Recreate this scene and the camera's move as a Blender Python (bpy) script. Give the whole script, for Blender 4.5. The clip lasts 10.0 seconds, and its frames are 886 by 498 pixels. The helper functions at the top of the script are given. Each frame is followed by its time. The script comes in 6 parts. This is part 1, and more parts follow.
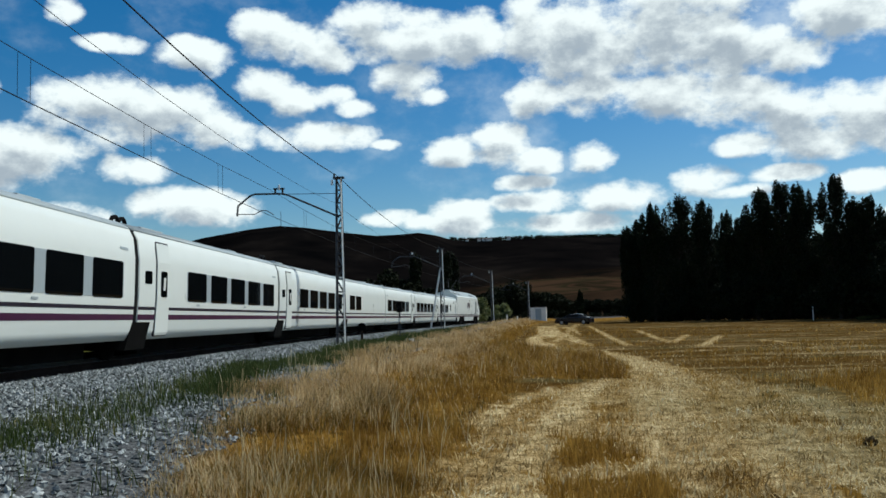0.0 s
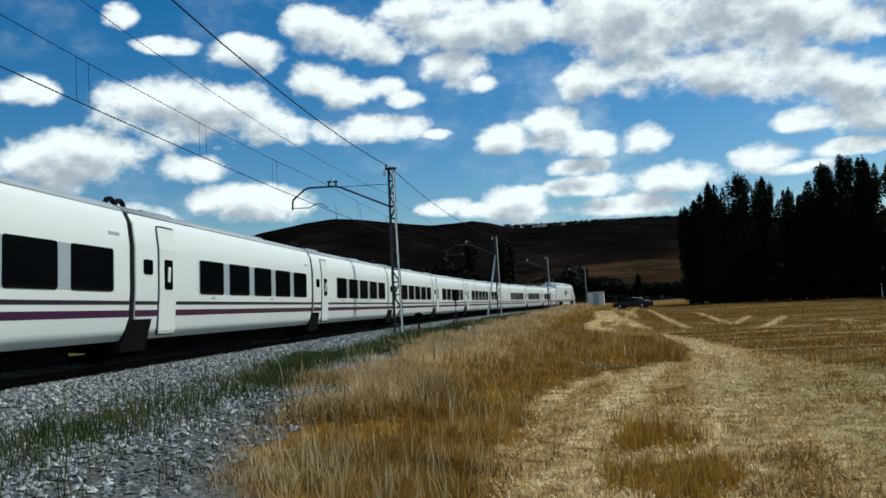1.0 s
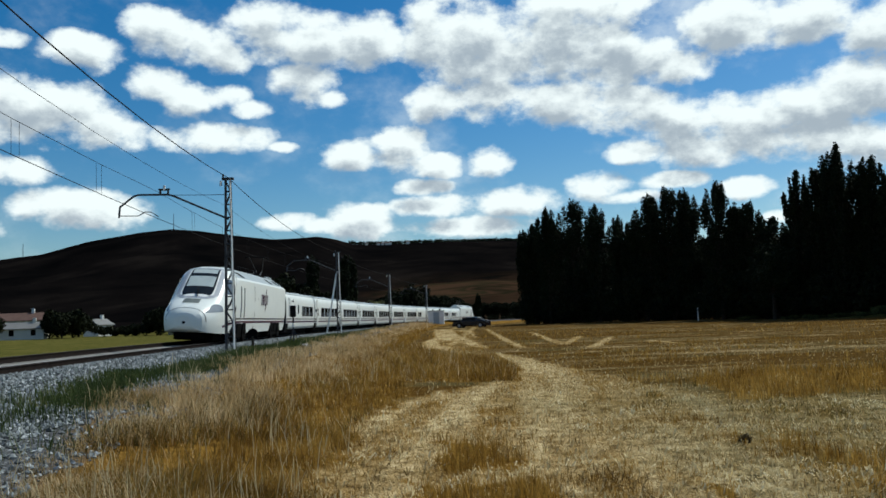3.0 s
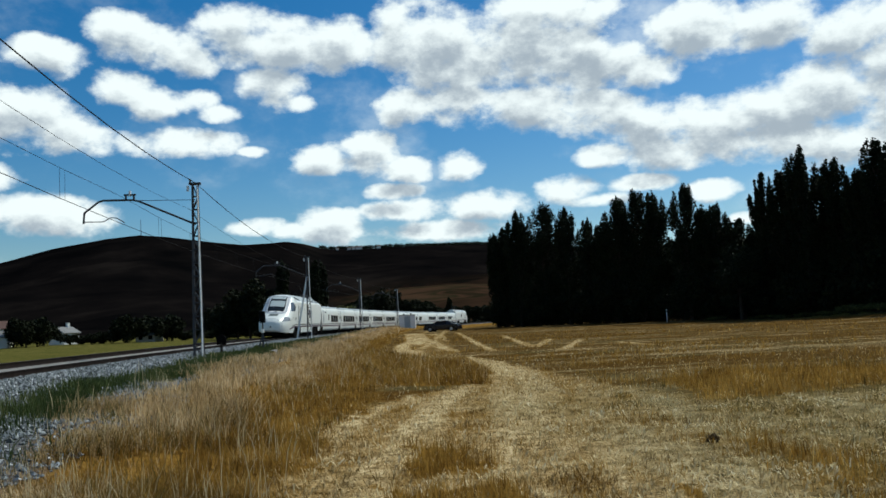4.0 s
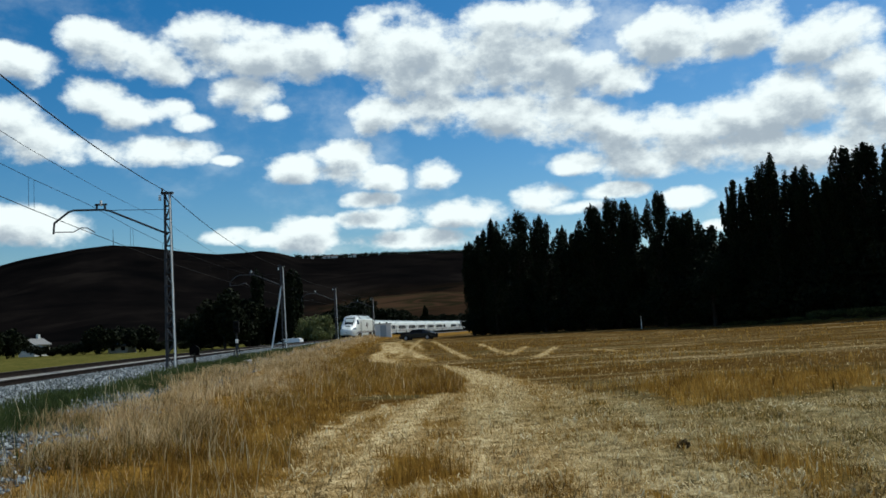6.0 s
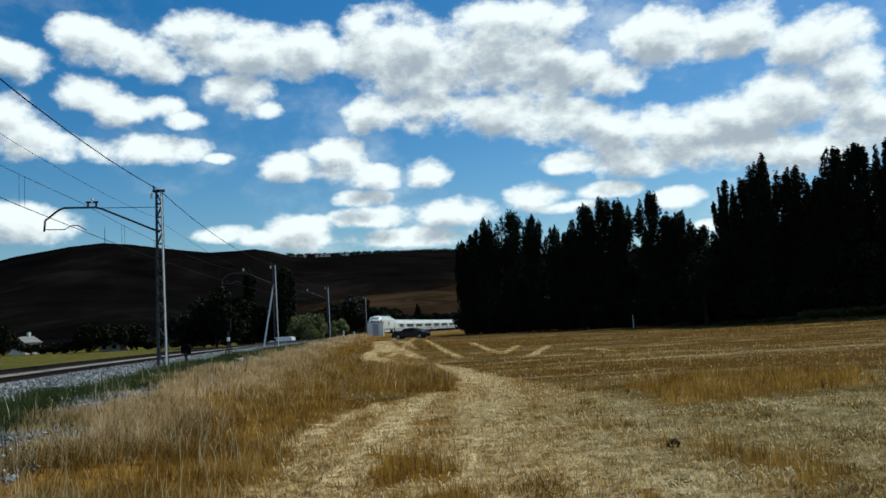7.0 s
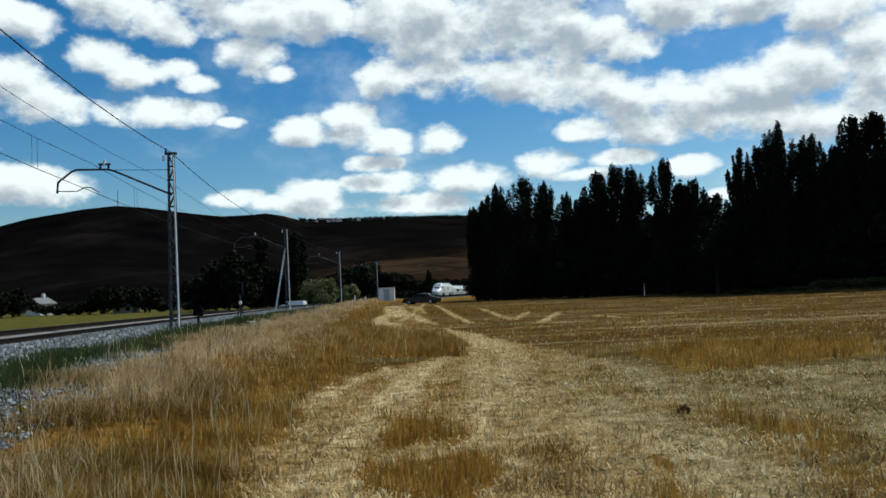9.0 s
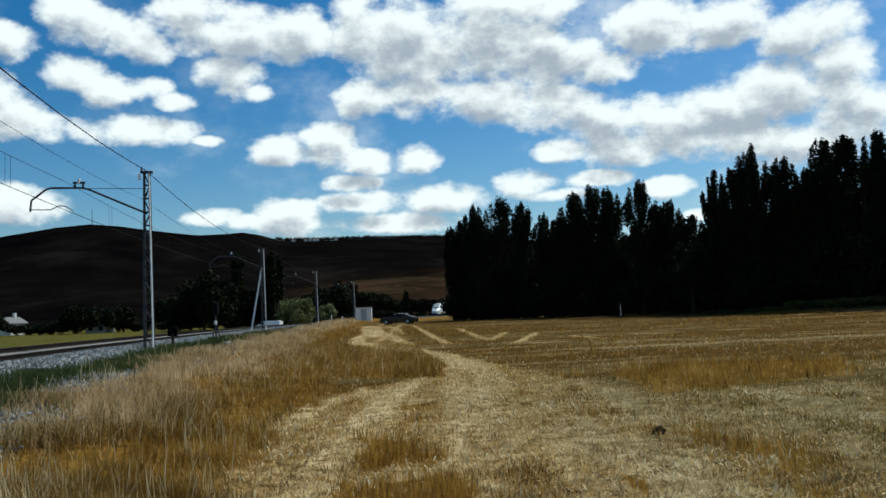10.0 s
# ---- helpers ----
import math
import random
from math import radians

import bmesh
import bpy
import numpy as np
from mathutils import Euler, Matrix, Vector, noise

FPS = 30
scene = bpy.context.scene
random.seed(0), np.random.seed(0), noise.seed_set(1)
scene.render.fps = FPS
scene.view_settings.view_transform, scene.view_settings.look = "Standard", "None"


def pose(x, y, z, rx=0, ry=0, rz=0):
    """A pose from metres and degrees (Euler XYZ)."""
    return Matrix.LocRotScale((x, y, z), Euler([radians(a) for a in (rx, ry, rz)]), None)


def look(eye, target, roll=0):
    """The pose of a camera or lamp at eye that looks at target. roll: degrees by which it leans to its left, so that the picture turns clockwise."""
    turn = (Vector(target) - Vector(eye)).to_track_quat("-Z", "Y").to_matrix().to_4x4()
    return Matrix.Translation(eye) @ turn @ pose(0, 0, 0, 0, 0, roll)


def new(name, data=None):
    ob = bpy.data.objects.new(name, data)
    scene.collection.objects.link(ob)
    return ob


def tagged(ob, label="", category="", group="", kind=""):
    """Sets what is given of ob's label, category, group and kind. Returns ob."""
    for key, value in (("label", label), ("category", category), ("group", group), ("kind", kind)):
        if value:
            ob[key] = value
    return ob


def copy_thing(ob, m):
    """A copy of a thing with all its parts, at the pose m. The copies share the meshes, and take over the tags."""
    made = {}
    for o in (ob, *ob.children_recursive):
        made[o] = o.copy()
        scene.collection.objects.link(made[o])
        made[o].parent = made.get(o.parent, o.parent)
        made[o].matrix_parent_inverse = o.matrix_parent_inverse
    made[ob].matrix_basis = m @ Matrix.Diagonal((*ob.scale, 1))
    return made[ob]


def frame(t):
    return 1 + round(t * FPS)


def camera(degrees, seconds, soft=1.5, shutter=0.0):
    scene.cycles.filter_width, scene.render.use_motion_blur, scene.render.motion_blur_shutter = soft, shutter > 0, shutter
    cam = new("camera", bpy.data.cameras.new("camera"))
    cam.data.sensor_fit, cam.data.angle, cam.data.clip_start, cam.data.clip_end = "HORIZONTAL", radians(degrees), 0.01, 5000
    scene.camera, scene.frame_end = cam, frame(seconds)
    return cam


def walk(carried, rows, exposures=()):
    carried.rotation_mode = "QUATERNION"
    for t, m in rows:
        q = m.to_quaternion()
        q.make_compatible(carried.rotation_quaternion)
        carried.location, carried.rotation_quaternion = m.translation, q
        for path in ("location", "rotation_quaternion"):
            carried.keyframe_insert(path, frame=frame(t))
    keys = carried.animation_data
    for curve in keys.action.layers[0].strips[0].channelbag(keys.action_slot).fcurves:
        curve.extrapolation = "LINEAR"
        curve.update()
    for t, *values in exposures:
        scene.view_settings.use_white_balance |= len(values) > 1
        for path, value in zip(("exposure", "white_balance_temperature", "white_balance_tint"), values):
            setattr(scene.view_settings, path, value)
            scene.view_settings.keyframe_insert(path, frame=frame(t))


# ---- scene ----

# ---------------------------------------------------------------- camera
cam = camera(56.06, 10.0, soft=1.6)
PATH = [  # seconds, eye, yaw to the left, pitch up, roll
    (0, -0.322, -0.388, 1.731, 4.70, 4.79, -1.61),
    (0.5, -0.336, -0.392, 1.728, 9.35, 6.34, -3.60),
    (1, -0.285, -0.380, 1.714, 8.52, 4.14, -3.13),
    (1.5, -0.213, -0.406, 1.686, 5.53, 5.41, -2.91),
    (2, -0.215, -0.176, 1.721, 2.35, 5.41, -2.31),
    (2.5, -0.135, -0.084, 1.721, 0.78, 4.52, -2.99),
    (3, -0.109, -0.053, 1.718, -2.24, 4.83, -2.19),
    (4.5, -0.045, -0.004, 1.710, -4.75, 5.24, -3.11),
    (5, -0.025, -0.007, 1.719, -5.30, 5.66, -3.21),
    (5.5, -0.023, -0.023, 1.716, -5.70, 5.59, -3.30),
    (7, -0.006, -0.036, 1.712, -6.46, 5.39, -3.16),
    (7.5, 0.008, -0.026, 1.707, -6.79, 5.65, -3.25),
    (8, 0.002, 0.000, 1.703, -6.38, 5.19, -3.84),
    (8.5, 0.003, 0.017, 1.691, -5.41, 3.61, -2.98),
    (9, -0.006, 0.025, 1.689, -5.56, 3.10, -2.52),
    (9.5, 0.018, 0.033, 1.701, -7.17, 4.34, -2.24),
    (10, 0.000, 0.000, 1.700, -7.17, 4.40, -2.44),
]


def eye_pose(x, y, z, yaw, pitch, roll):
    a, b = radians(yaw), radians(pitch)
    way = Vector((-math.sin(a) * math.cos(b), math.cos(a) * math.cos(b), math.sin(b)))
    return look(Vector((x, y, z)), Vector((x, y, z)) + way, roll)


walk(cam, [(t, eye_pose(*r)) for t, *r in PATH], exposures=[(0.0, 0.0, 6100.0, 1.0), (10.0, 0.0, 6100.0, 1.0)])


# ---------------------------------------------------------------- the line of the track in plan
X0, Y0, TH, K0, K1, K2 = -10.9770, 43.2480, 0.001621, 0.0018386, -4.0629e-06, -3.6680e-09
RAIL = 1.00          # top of the near rail over the field
CANT = 0.13          # the outer rail lies that much higher
GAUGE = 1.668
_S = np.arange(-160.0, 520.0, 1.0)
_SC = np.clip(_S, -50, 215)
_H = TH + K0 * _SC + K1 * _SC**2 / 2 + K2 * _SC**3 / 3
_H = np.where(_S > 215, _H + 0.0006 * (_S - 215), _H)
_CX, _CY = np.cumsum(np.sin(_H)), np.cumsum(np.cos(_H))
_CX, _CY = _CX - _CX[160] + X0, _CY - _CY[160] + Y0


def on_track(s, off=0.0):
    """A place on the line s metres along it, off metres to its right, and its heading."""
    h = np.interp(s, _S, _H)
    return np.interp(s, _S, _CX) + off * np.cos(h), np.interp(s, _S, _CY) - off * np.sin(h), h


def off_track(x, y):
    """How far a place lies to the right of the line."""
    h = np.interp(y, _CY, _H)
    return (x - np.interp(y, _CY, _CX)) * np.cos(h)


# ---------------------------------------------------------------- world, sun
SUN_AZ, SUN_EL = 56.0, 50.0   # degrees to the right of +y, over the horizon
world = bpy.data.worlds.new("sky")
scene.world = world
world.use_nodes = True


def sky_world():
    nt = world.node_tree
    nt.nodes.clear()
    N, L = nt.nodes.new, nt.links.new

    def val(x, sock):
        if hasattr(x, "is_linked") or hasattr(x, "links"):
            L(x, sock)
        else:
            sock.default_value = x

    def mth(op, a, b=0.0, c=0.0):
        n = N("ShaderNodeMath")
        n.operation = op
        val(a, n.inputs[0]), val(b, n.inputs[1]), val(c, n.inputs[2])
        return n.outputs[0]

    def rng(x, a, b, c=0.0, d=1.0):
        n = N("ShaderNodeMapRange")
        n.interpolation_type = "SMOOTHSTEP"
        val(x, n.inputs[0])
        for i, v in enumerate((a, b, c, d)):
            n.inputs[i + 1].default_value = v
        return n.outputs[0]

    co = N("ShaderNodeTexCoord").outputs["Generated"]
    sep = N("ShaderNodeSeparateXYZ")
    L(co, sep.inputs[0])
    az = mth("MULTIPLY", mth("ARCTAN2", sep.outputs[0], sep.outputs[1]), 57.2958)
    el = mth("MULTIPLY", mth("ARCSINE", sep.outputs[2]), 57.2958)
    # each cloud: azimuth, elevation, half width, half height in degrees
    clouds = CLOUDS

    def noise_at(scale, dv, detail, rough):
        m = N("ShaderNodeMapping")
        m.vector_type = "POINT"
        L(co, m.inputs[0])
        m.inputs["Location"].default_value = dv
        m.inputs["Scale"].default_value = (1, 1, 1.5)
        n = N("ShaderNodeTexNoise")
        n.inputs["Scale"].default_value, n.inputs["Detail"].default_value, n.inputs["Roughness"].default_value = scale, detail, rough
        L(m.outputs[0], n.inputs[0])
        return n.outputs[0]

    def field(daz, delv, dz):
        """Thickness of cloud, looked up a little off to one side."""
        n1 = noise_at(18.0, (0, 0, dz), 8.0, 0.6)
        n2 = noise_at(34.0, (3.1, 0.4, dz), 4.0, 0.5)
        wob = mth("ADD", mth("MULTIPLY", mth("SUBTRACT", n1, 0.5), 4.0), mth("MULTIPLY", mth("SUBTRACT", n2, 0.5), 0.8))
        a2, e2 = mth("ADD", az, daz), mth("ADD", el, delv)
        best = None
        for ca, ce, wa, we in clouds:
            u = mth("MULTIPLY", mth("SUBTRACT", a2, ca), 0.97 / wa)
            v = mth("MULTIPLY", mth("SUBTRACT", e2, ce), 0.97 / we)
            r = mth("SUBTRACT", 1.15, mth("MULTIPLY", mth("ADD", mth("MULTIPLY", u, u), mth("MULTIPLY", v, v)), 1.15))
            best = r if best is None else mth("SMOOTH_MAX", best, r, 0.3)
        # beyond the view: broken cloud all round
        n3 = noise_at(3.0, (1.7, 2.2, 0.3), 4.0, 0.5)
        far = mth("MULTIPLY", mth("SUBTRACT", n3, 0.6), 5.0)
        away = mth("ADD", rng(mth("ABSOLUTE", mth("ADD", a2, -2.0)), 39.0, 46.0), rng(e2, 25.0, 30.0))
        best = mth("MAXIMUM", best, mth("ADD", mth("MULTIPLY", mth("MINIMUM", away, 1.0), 6.0), mth("SUBTRACT", far, 6.0)))
        return best, wob

    b0, w0 = field(0.0, 0.0, 0.0)
    b1, w1 = field(0.5, 1.25, 0.022)
    d0 = mth("ADD", b0, w0)
    cover = rng(d0, -0.35, 0.85)
    veil = mth("MULTIPLY", rng(noise_at(6.0, (7.3, 1.1, 0.0), 6.0, 0.6), 0.48, 0.75), rng(az, -20.0, 28.0, 0.25, 0.65))
    cover = mth("MAXIMUM", cover, veil)
    # grey where much cloud stands above, white along the tops
    shade = rng(mth("ADD", b1, mth("SUBTRACT", mth("MULTIPLY", w1, 0.9), mth("MULTIPLY", w0, 0.3))), 0.05, 1.5)
    sky = N("ShaderNodeTexSky")
    sky.sky_type, sky.sun_disc = "NISHITA", False
    sky.sun_elevation, sky.sun_rotation = radians(SUN_EL), radians(SUN_AZ)
    sky.air_density, sky.dust_density, sky.ozone_density = 1.0, 0.6, 2.2
    hue = N("ShaderNodeHueSaturation")
    hue.inputs["Saturation"].default_value, hue.inputs["Value"].default_value = SKY_SAT, SKY_VAL
    L(sky.outputs[0], hue.inputs["Color"])
    lit = N("ShaderNodeMix")
    lit.data_type = "RGBA"
    L(shade, lit.inputs["Factor"])
    lit.inputs["A"].default_value, lit.inputs["B"].default_value = CLOUD_LIT, CLOUD_DARK
    mix = N("ShaderNodeMix")
    mix.data_type = "RGBA"
    L(cover, mix.inputs["Factor"]), L(hue.outputs[0], mix.inputs["A"]), L(lit.outputs["Result"], mix.inputs["B"])
    bg = N("ShaderNodeBackground")
    bg.inputs["Strength"].default_value = 0.1
    L(mix.outputs["Result"], bg.inputs["Color"])
    out = N("ShaderNodeOutputWorld")
    L(bg.outputs[0], out.inputs["Surface"])


SKY_SAT, SKY_VAL = 1.48, 0.86
CLOUD_LIT, CLOUD_DARK = (9.8, 9.9, 9.8, 1), (4.2, 4.6, 5.2, 1)
HIGH_CLOUDS = (
    (-20.3, 17.5, 1.3, 1.2), (-17.1, 19.5, 2.2, 1.2), (-15.1, 18.7, 3.3, 1.6), (-12.5, 18.1, 2.3, 1.4), (-9.6, 19.5, 3.2, 2.0), (-6.0, 19.0, 3.5, 1.8), (-2.6, 19.0, 2.9, 1.9), (-6.9, 16.2, 2.3, 1.6),
    (-5.2, 15.2, 1.2, 0.7), (2.1, 19.2, 2.4, 2.6), (5.2, 18.3, 3.8, 3.2), (10.0, 18.4, 5.2, 3.0), (14.7, 17.4, 5.1, 2.4), (18.5, 15.9, 2.5, 1.4), (12.5, 20.3, 6.0, 1.5), (22.1, 18.3, 4.2, 1.8),
    (27.1, 17.8, 4.9, 1.8), (31.5, 16.7, 3.4, 1.7), (33.3, 14.4, 2.1, 1.7),
)
MID_CLOUDS = (
    (2.3, 14.8, 2.4, 1.4), (5.5, 14.9, 3.4, 1.5), (10.6, 14.3, 4.5, 1.6), (15.3, 13.6, 4.5, 1.6), (19.4, 12.5, 4.2, 1.7), (23.5, 12.0, 4.0, 1.7), (15.9, 10.7, 2.3, 0.8), (20.1, 10.7, 3.5, 1.3),
    (26.4, 12.7, 3.4, 1.5), (30.6, 13.1, 4.4, 2.1), (34.0, 11.2, 3.2, 2.8), (25.9, 10.6, 3.9, 1.5), (31.0, 9.8, 4.7, 1.6),
)
LOW_CLOUDS = (
    (-4.0, 11.5, 2.2, 1.2), (-0.5, 11.7, 2.3, 1.5), (2.0, 10.6, 2.0, 0.9), (5.7, 10.6, 1.7, 1.0), (1.0, 9.1, 1.9, 0.6), (1.7, 7.8, 2.9, 0.8), (7.6, 7.9, 3.1, 1.1), (13.1, 8.6, 2.3, 1.0),
    (18.1, 8.6, 2.3, 0.6), (22.5, 7.8, 1.9, 0.7), (24.4, 5.7, 1.0, 0.5), (-3.5, 6.9, 2.4, 1.4), (-6.0, 6.7, 1.9, 0.6), (4.0, 6.2, 4.7, 0.8), (-8.0, 7.0, 2.1, 0.6), (15.7, 7.7, 2.7, 0.5),
    (-1.3, 12.4, 1.2, 0.5),
)
LEFT_CLOUDS = (
    (-16.8, 15.9, 2.0, 1.4), (-15.0, 14.9, 1.9, 1.2), (-12.2, 15.2, 1.7, 0.8), (-10.7, 14.5, 1.7, 0.7), (-13.1, 12.6, 3.9, 1.0), (-8.4, 12.0, 1.1, 0.4), (-24.7, 13.8, 6.1, 2.1), (-29.1, 13.9, 2.9, 1.5),
    (-19.7, 12.7, 2.3, 1.3), (-31.4, 11.1, 3.4, 1.7), (-33.8, 10.1, 3.1, 1.7), (-25.2, 10.2, 2.2, 0.9), (-21.5, 7.7, 4.1, 1.3), (-26.5, 18.0, 2.0, 0.6), (-21.1, 17.7, 2.5, 1.1), (-29.5, 19.6, 1.2, 0.8),
    (-34.8, 14.7, 1.7, 1.0), (-29.1, 6.8, 3.2, 1.1),
)
CLOUDS = HIGH_CLOUDS + MID_CLOUDS + LOW_CLOUDS + LEFT_CLOUDS
sky_world()

sun = new("sun", bpy.data.lights.new("sun", "SUN"))
sun.data.energy, sun.data.angle, sun.data.color = 3.9, radians(0.6), (1.0, 0.95, 0.86)
_a, _e = radians(SUN_AZ), radians(SUN_EL)
sun.matrix_world = look((60, 30, 90), Vector((60, 30, 90)) - Vector((math.sin(_a) * math.cos(_e), math.cos(_a) * math.cos(_e), math.sin(_e))))

# ---------------------------------------------------------------- materials


class Mat:
    """A small builder for node materials."""

    def __init__(self, name, rough=0.6, metal=0.0, spec=0.5):
        self.m = bpy.data.materials.new(name)
        self.m.use_nodes = True
        self.nt = self.m.node_tree
        self.b = self.nt.nodes["Principled BSDF"]
        self.b.inputs["Roughness"].default_value, self.b.inputs["Metallic"].default_value = rough, metal
        self.b.inputs["Specular IOR Level"].default_value = spec

    def node(self, kind, **sockets):
        n = self.nt.nodes.new(kind)
        for k, v in sockets.items():
            self.link(v, n.inputs[k])
        return n

    def link(self, v, sock):
        if isinstance(v, bpy.types.NodeSocket):
            self.nt.links.new(v, sock)
        else:
            sock.default_value = v

    def coord(self, which="Object"):
        return self.node("ShaderNodeTexCoord").outputs[which]

    def place(self):
        return self.node("ShaderNodeNewGeometry").outputs["Position"]

    def attr(self, name):
        n = self.node("ShaderNodeAttribute")
        n.attribute_name = name
        return n.outputs["Fac"]

    def stretch(self, vec, s):
        return self.node("ShaderNodeMapping", Vector=vec, Scale=s).outputs[0]

    def noise(self, vec, scale, detail=4.0, rough=0.55):
        return self.node("ShaderNodeTexNoise", Vector=vec, Scale=scale, Detail=detail, Roughness=rough).outputs[0]

    def ramp(self, fac, stops):
        n = self.node("ShaderNodeValToRGB", Fac=fac)
        el = n.color_ramp.elements
        while len(el) < len(stops):
            el.new(0.5)
        for e, (p, c) in zip(el, stops):
            e.position, e.color = p, (*c, 1) if len(c) == 3 else c
        return n.outputs[0]

    def rng(self, x, a, b, c=0.0, d=1.0):
        n = self.node("ShaderNodeMapRange")
        self.link(x, n.inputs[0])
        for i, v in enumerate((a, b, c, d)):
            n.inputs[i + 1].default_value = v
        return n.outputs[0]

    def math(self, op, a, b=0.0):
        n = self.node("ShaderNodeMath")
        n.operation = op
        self.link(a, n.inputs[0]), self.link(b, n.inputs[1])
        return n.outputs[0]

    def mix(self, fac, a, b, blend="MIX"):
        n = self.node("ShaderNodeMix")
        n.data_type, n.blend_type = "RGBA", blend
        self.link(fac, n.inputs["Factor"])
        for v, k in ((a, "A"), (b, "B")):
            self.link((*v, 1) if isinstance(v, tuple) and len(v) == 3 else v, n.inputs[k])
        return n.outputs["Result"]

    def bump(self, h, strength=0.3, dist=0.02):
        n = self.node("ShaderNodeBump", Height=h, Strength=strength, Distance=dist)
        self.nt.links.new(n.outputs[0], self.b.inputs["Normal"])
        return self

    def color(self, c):
        self.link((*c, 1) if isinstance(c, tuple) and len(c) == 3 else c, self.b.inputs["Base Color"])
        return self

    def set(self, **k):
        for n, v in k.items():
            self.link(v, self.b.inputs[n.replace("_", " ")])
        return self


def worn(name, col, rough=0.5, metal=0.0, dirt=0.25, scale=2.0, dark=0.5, spec=0.5):
    """A painted or bare surface with soft stains and fine grain."""
    m = Mat(name, rough, metal, spec)
    v = m.coord()
    big, fine = m.noise(v, scale, 5), m.noise(v, scale * 18, 3)
    f = m.math("MULTIPLY", m.rng(big, 0.45, 0.75), dirt)
    f = m.math("ADD", f, m.math("MULTIPLY", m.rng(fine, 0.4, 0.8), dirt * 0.4))
    m.color(m.mix(f, col, tuple(c * dark for c in col)))
    m.set(Roughness=m.rng(big, 0.3, 0.7, rough * 0.85, min(1, rough * 1.2)))
    return m.bump(fine, 0.08, 0.01).m


def blade_mat(name, stops, trans=0.35, rough=0.7):
    """Leaves and stalks: each its own shade, some light passing through."""
    m = Mat(name, rough, 0.0, 0.06)
    g = m.node("ShaderNodeNewGeometry")
    big = m.noise(g.outputs["Position"], 0.9, 4)
    f = m.math("ADD", m.math("MULTIPLY", g.outputs["Random Per Island"], 0.5), m.math("MULTIPLY", m.rng(big, 0.35, 0.65), 0.5))
    c = m.ramp(f, stops)
    m.color(c)
    t = m.node("ShaderNodeBsdfTranslucent", Color=c)
    mixs = m.node("ShaderNodeMixShader", Fac=trans)
    m.nt.links.new(m.b.outputs[0], mixs.inputs[1])
    m.nt.links.new(t.outputs[0], mixs.inputs[2])
    m.nt.links.new(mixs.outputs[0], m.nt.nodes["Material Output"].inputs["Surface"])
    return m.m


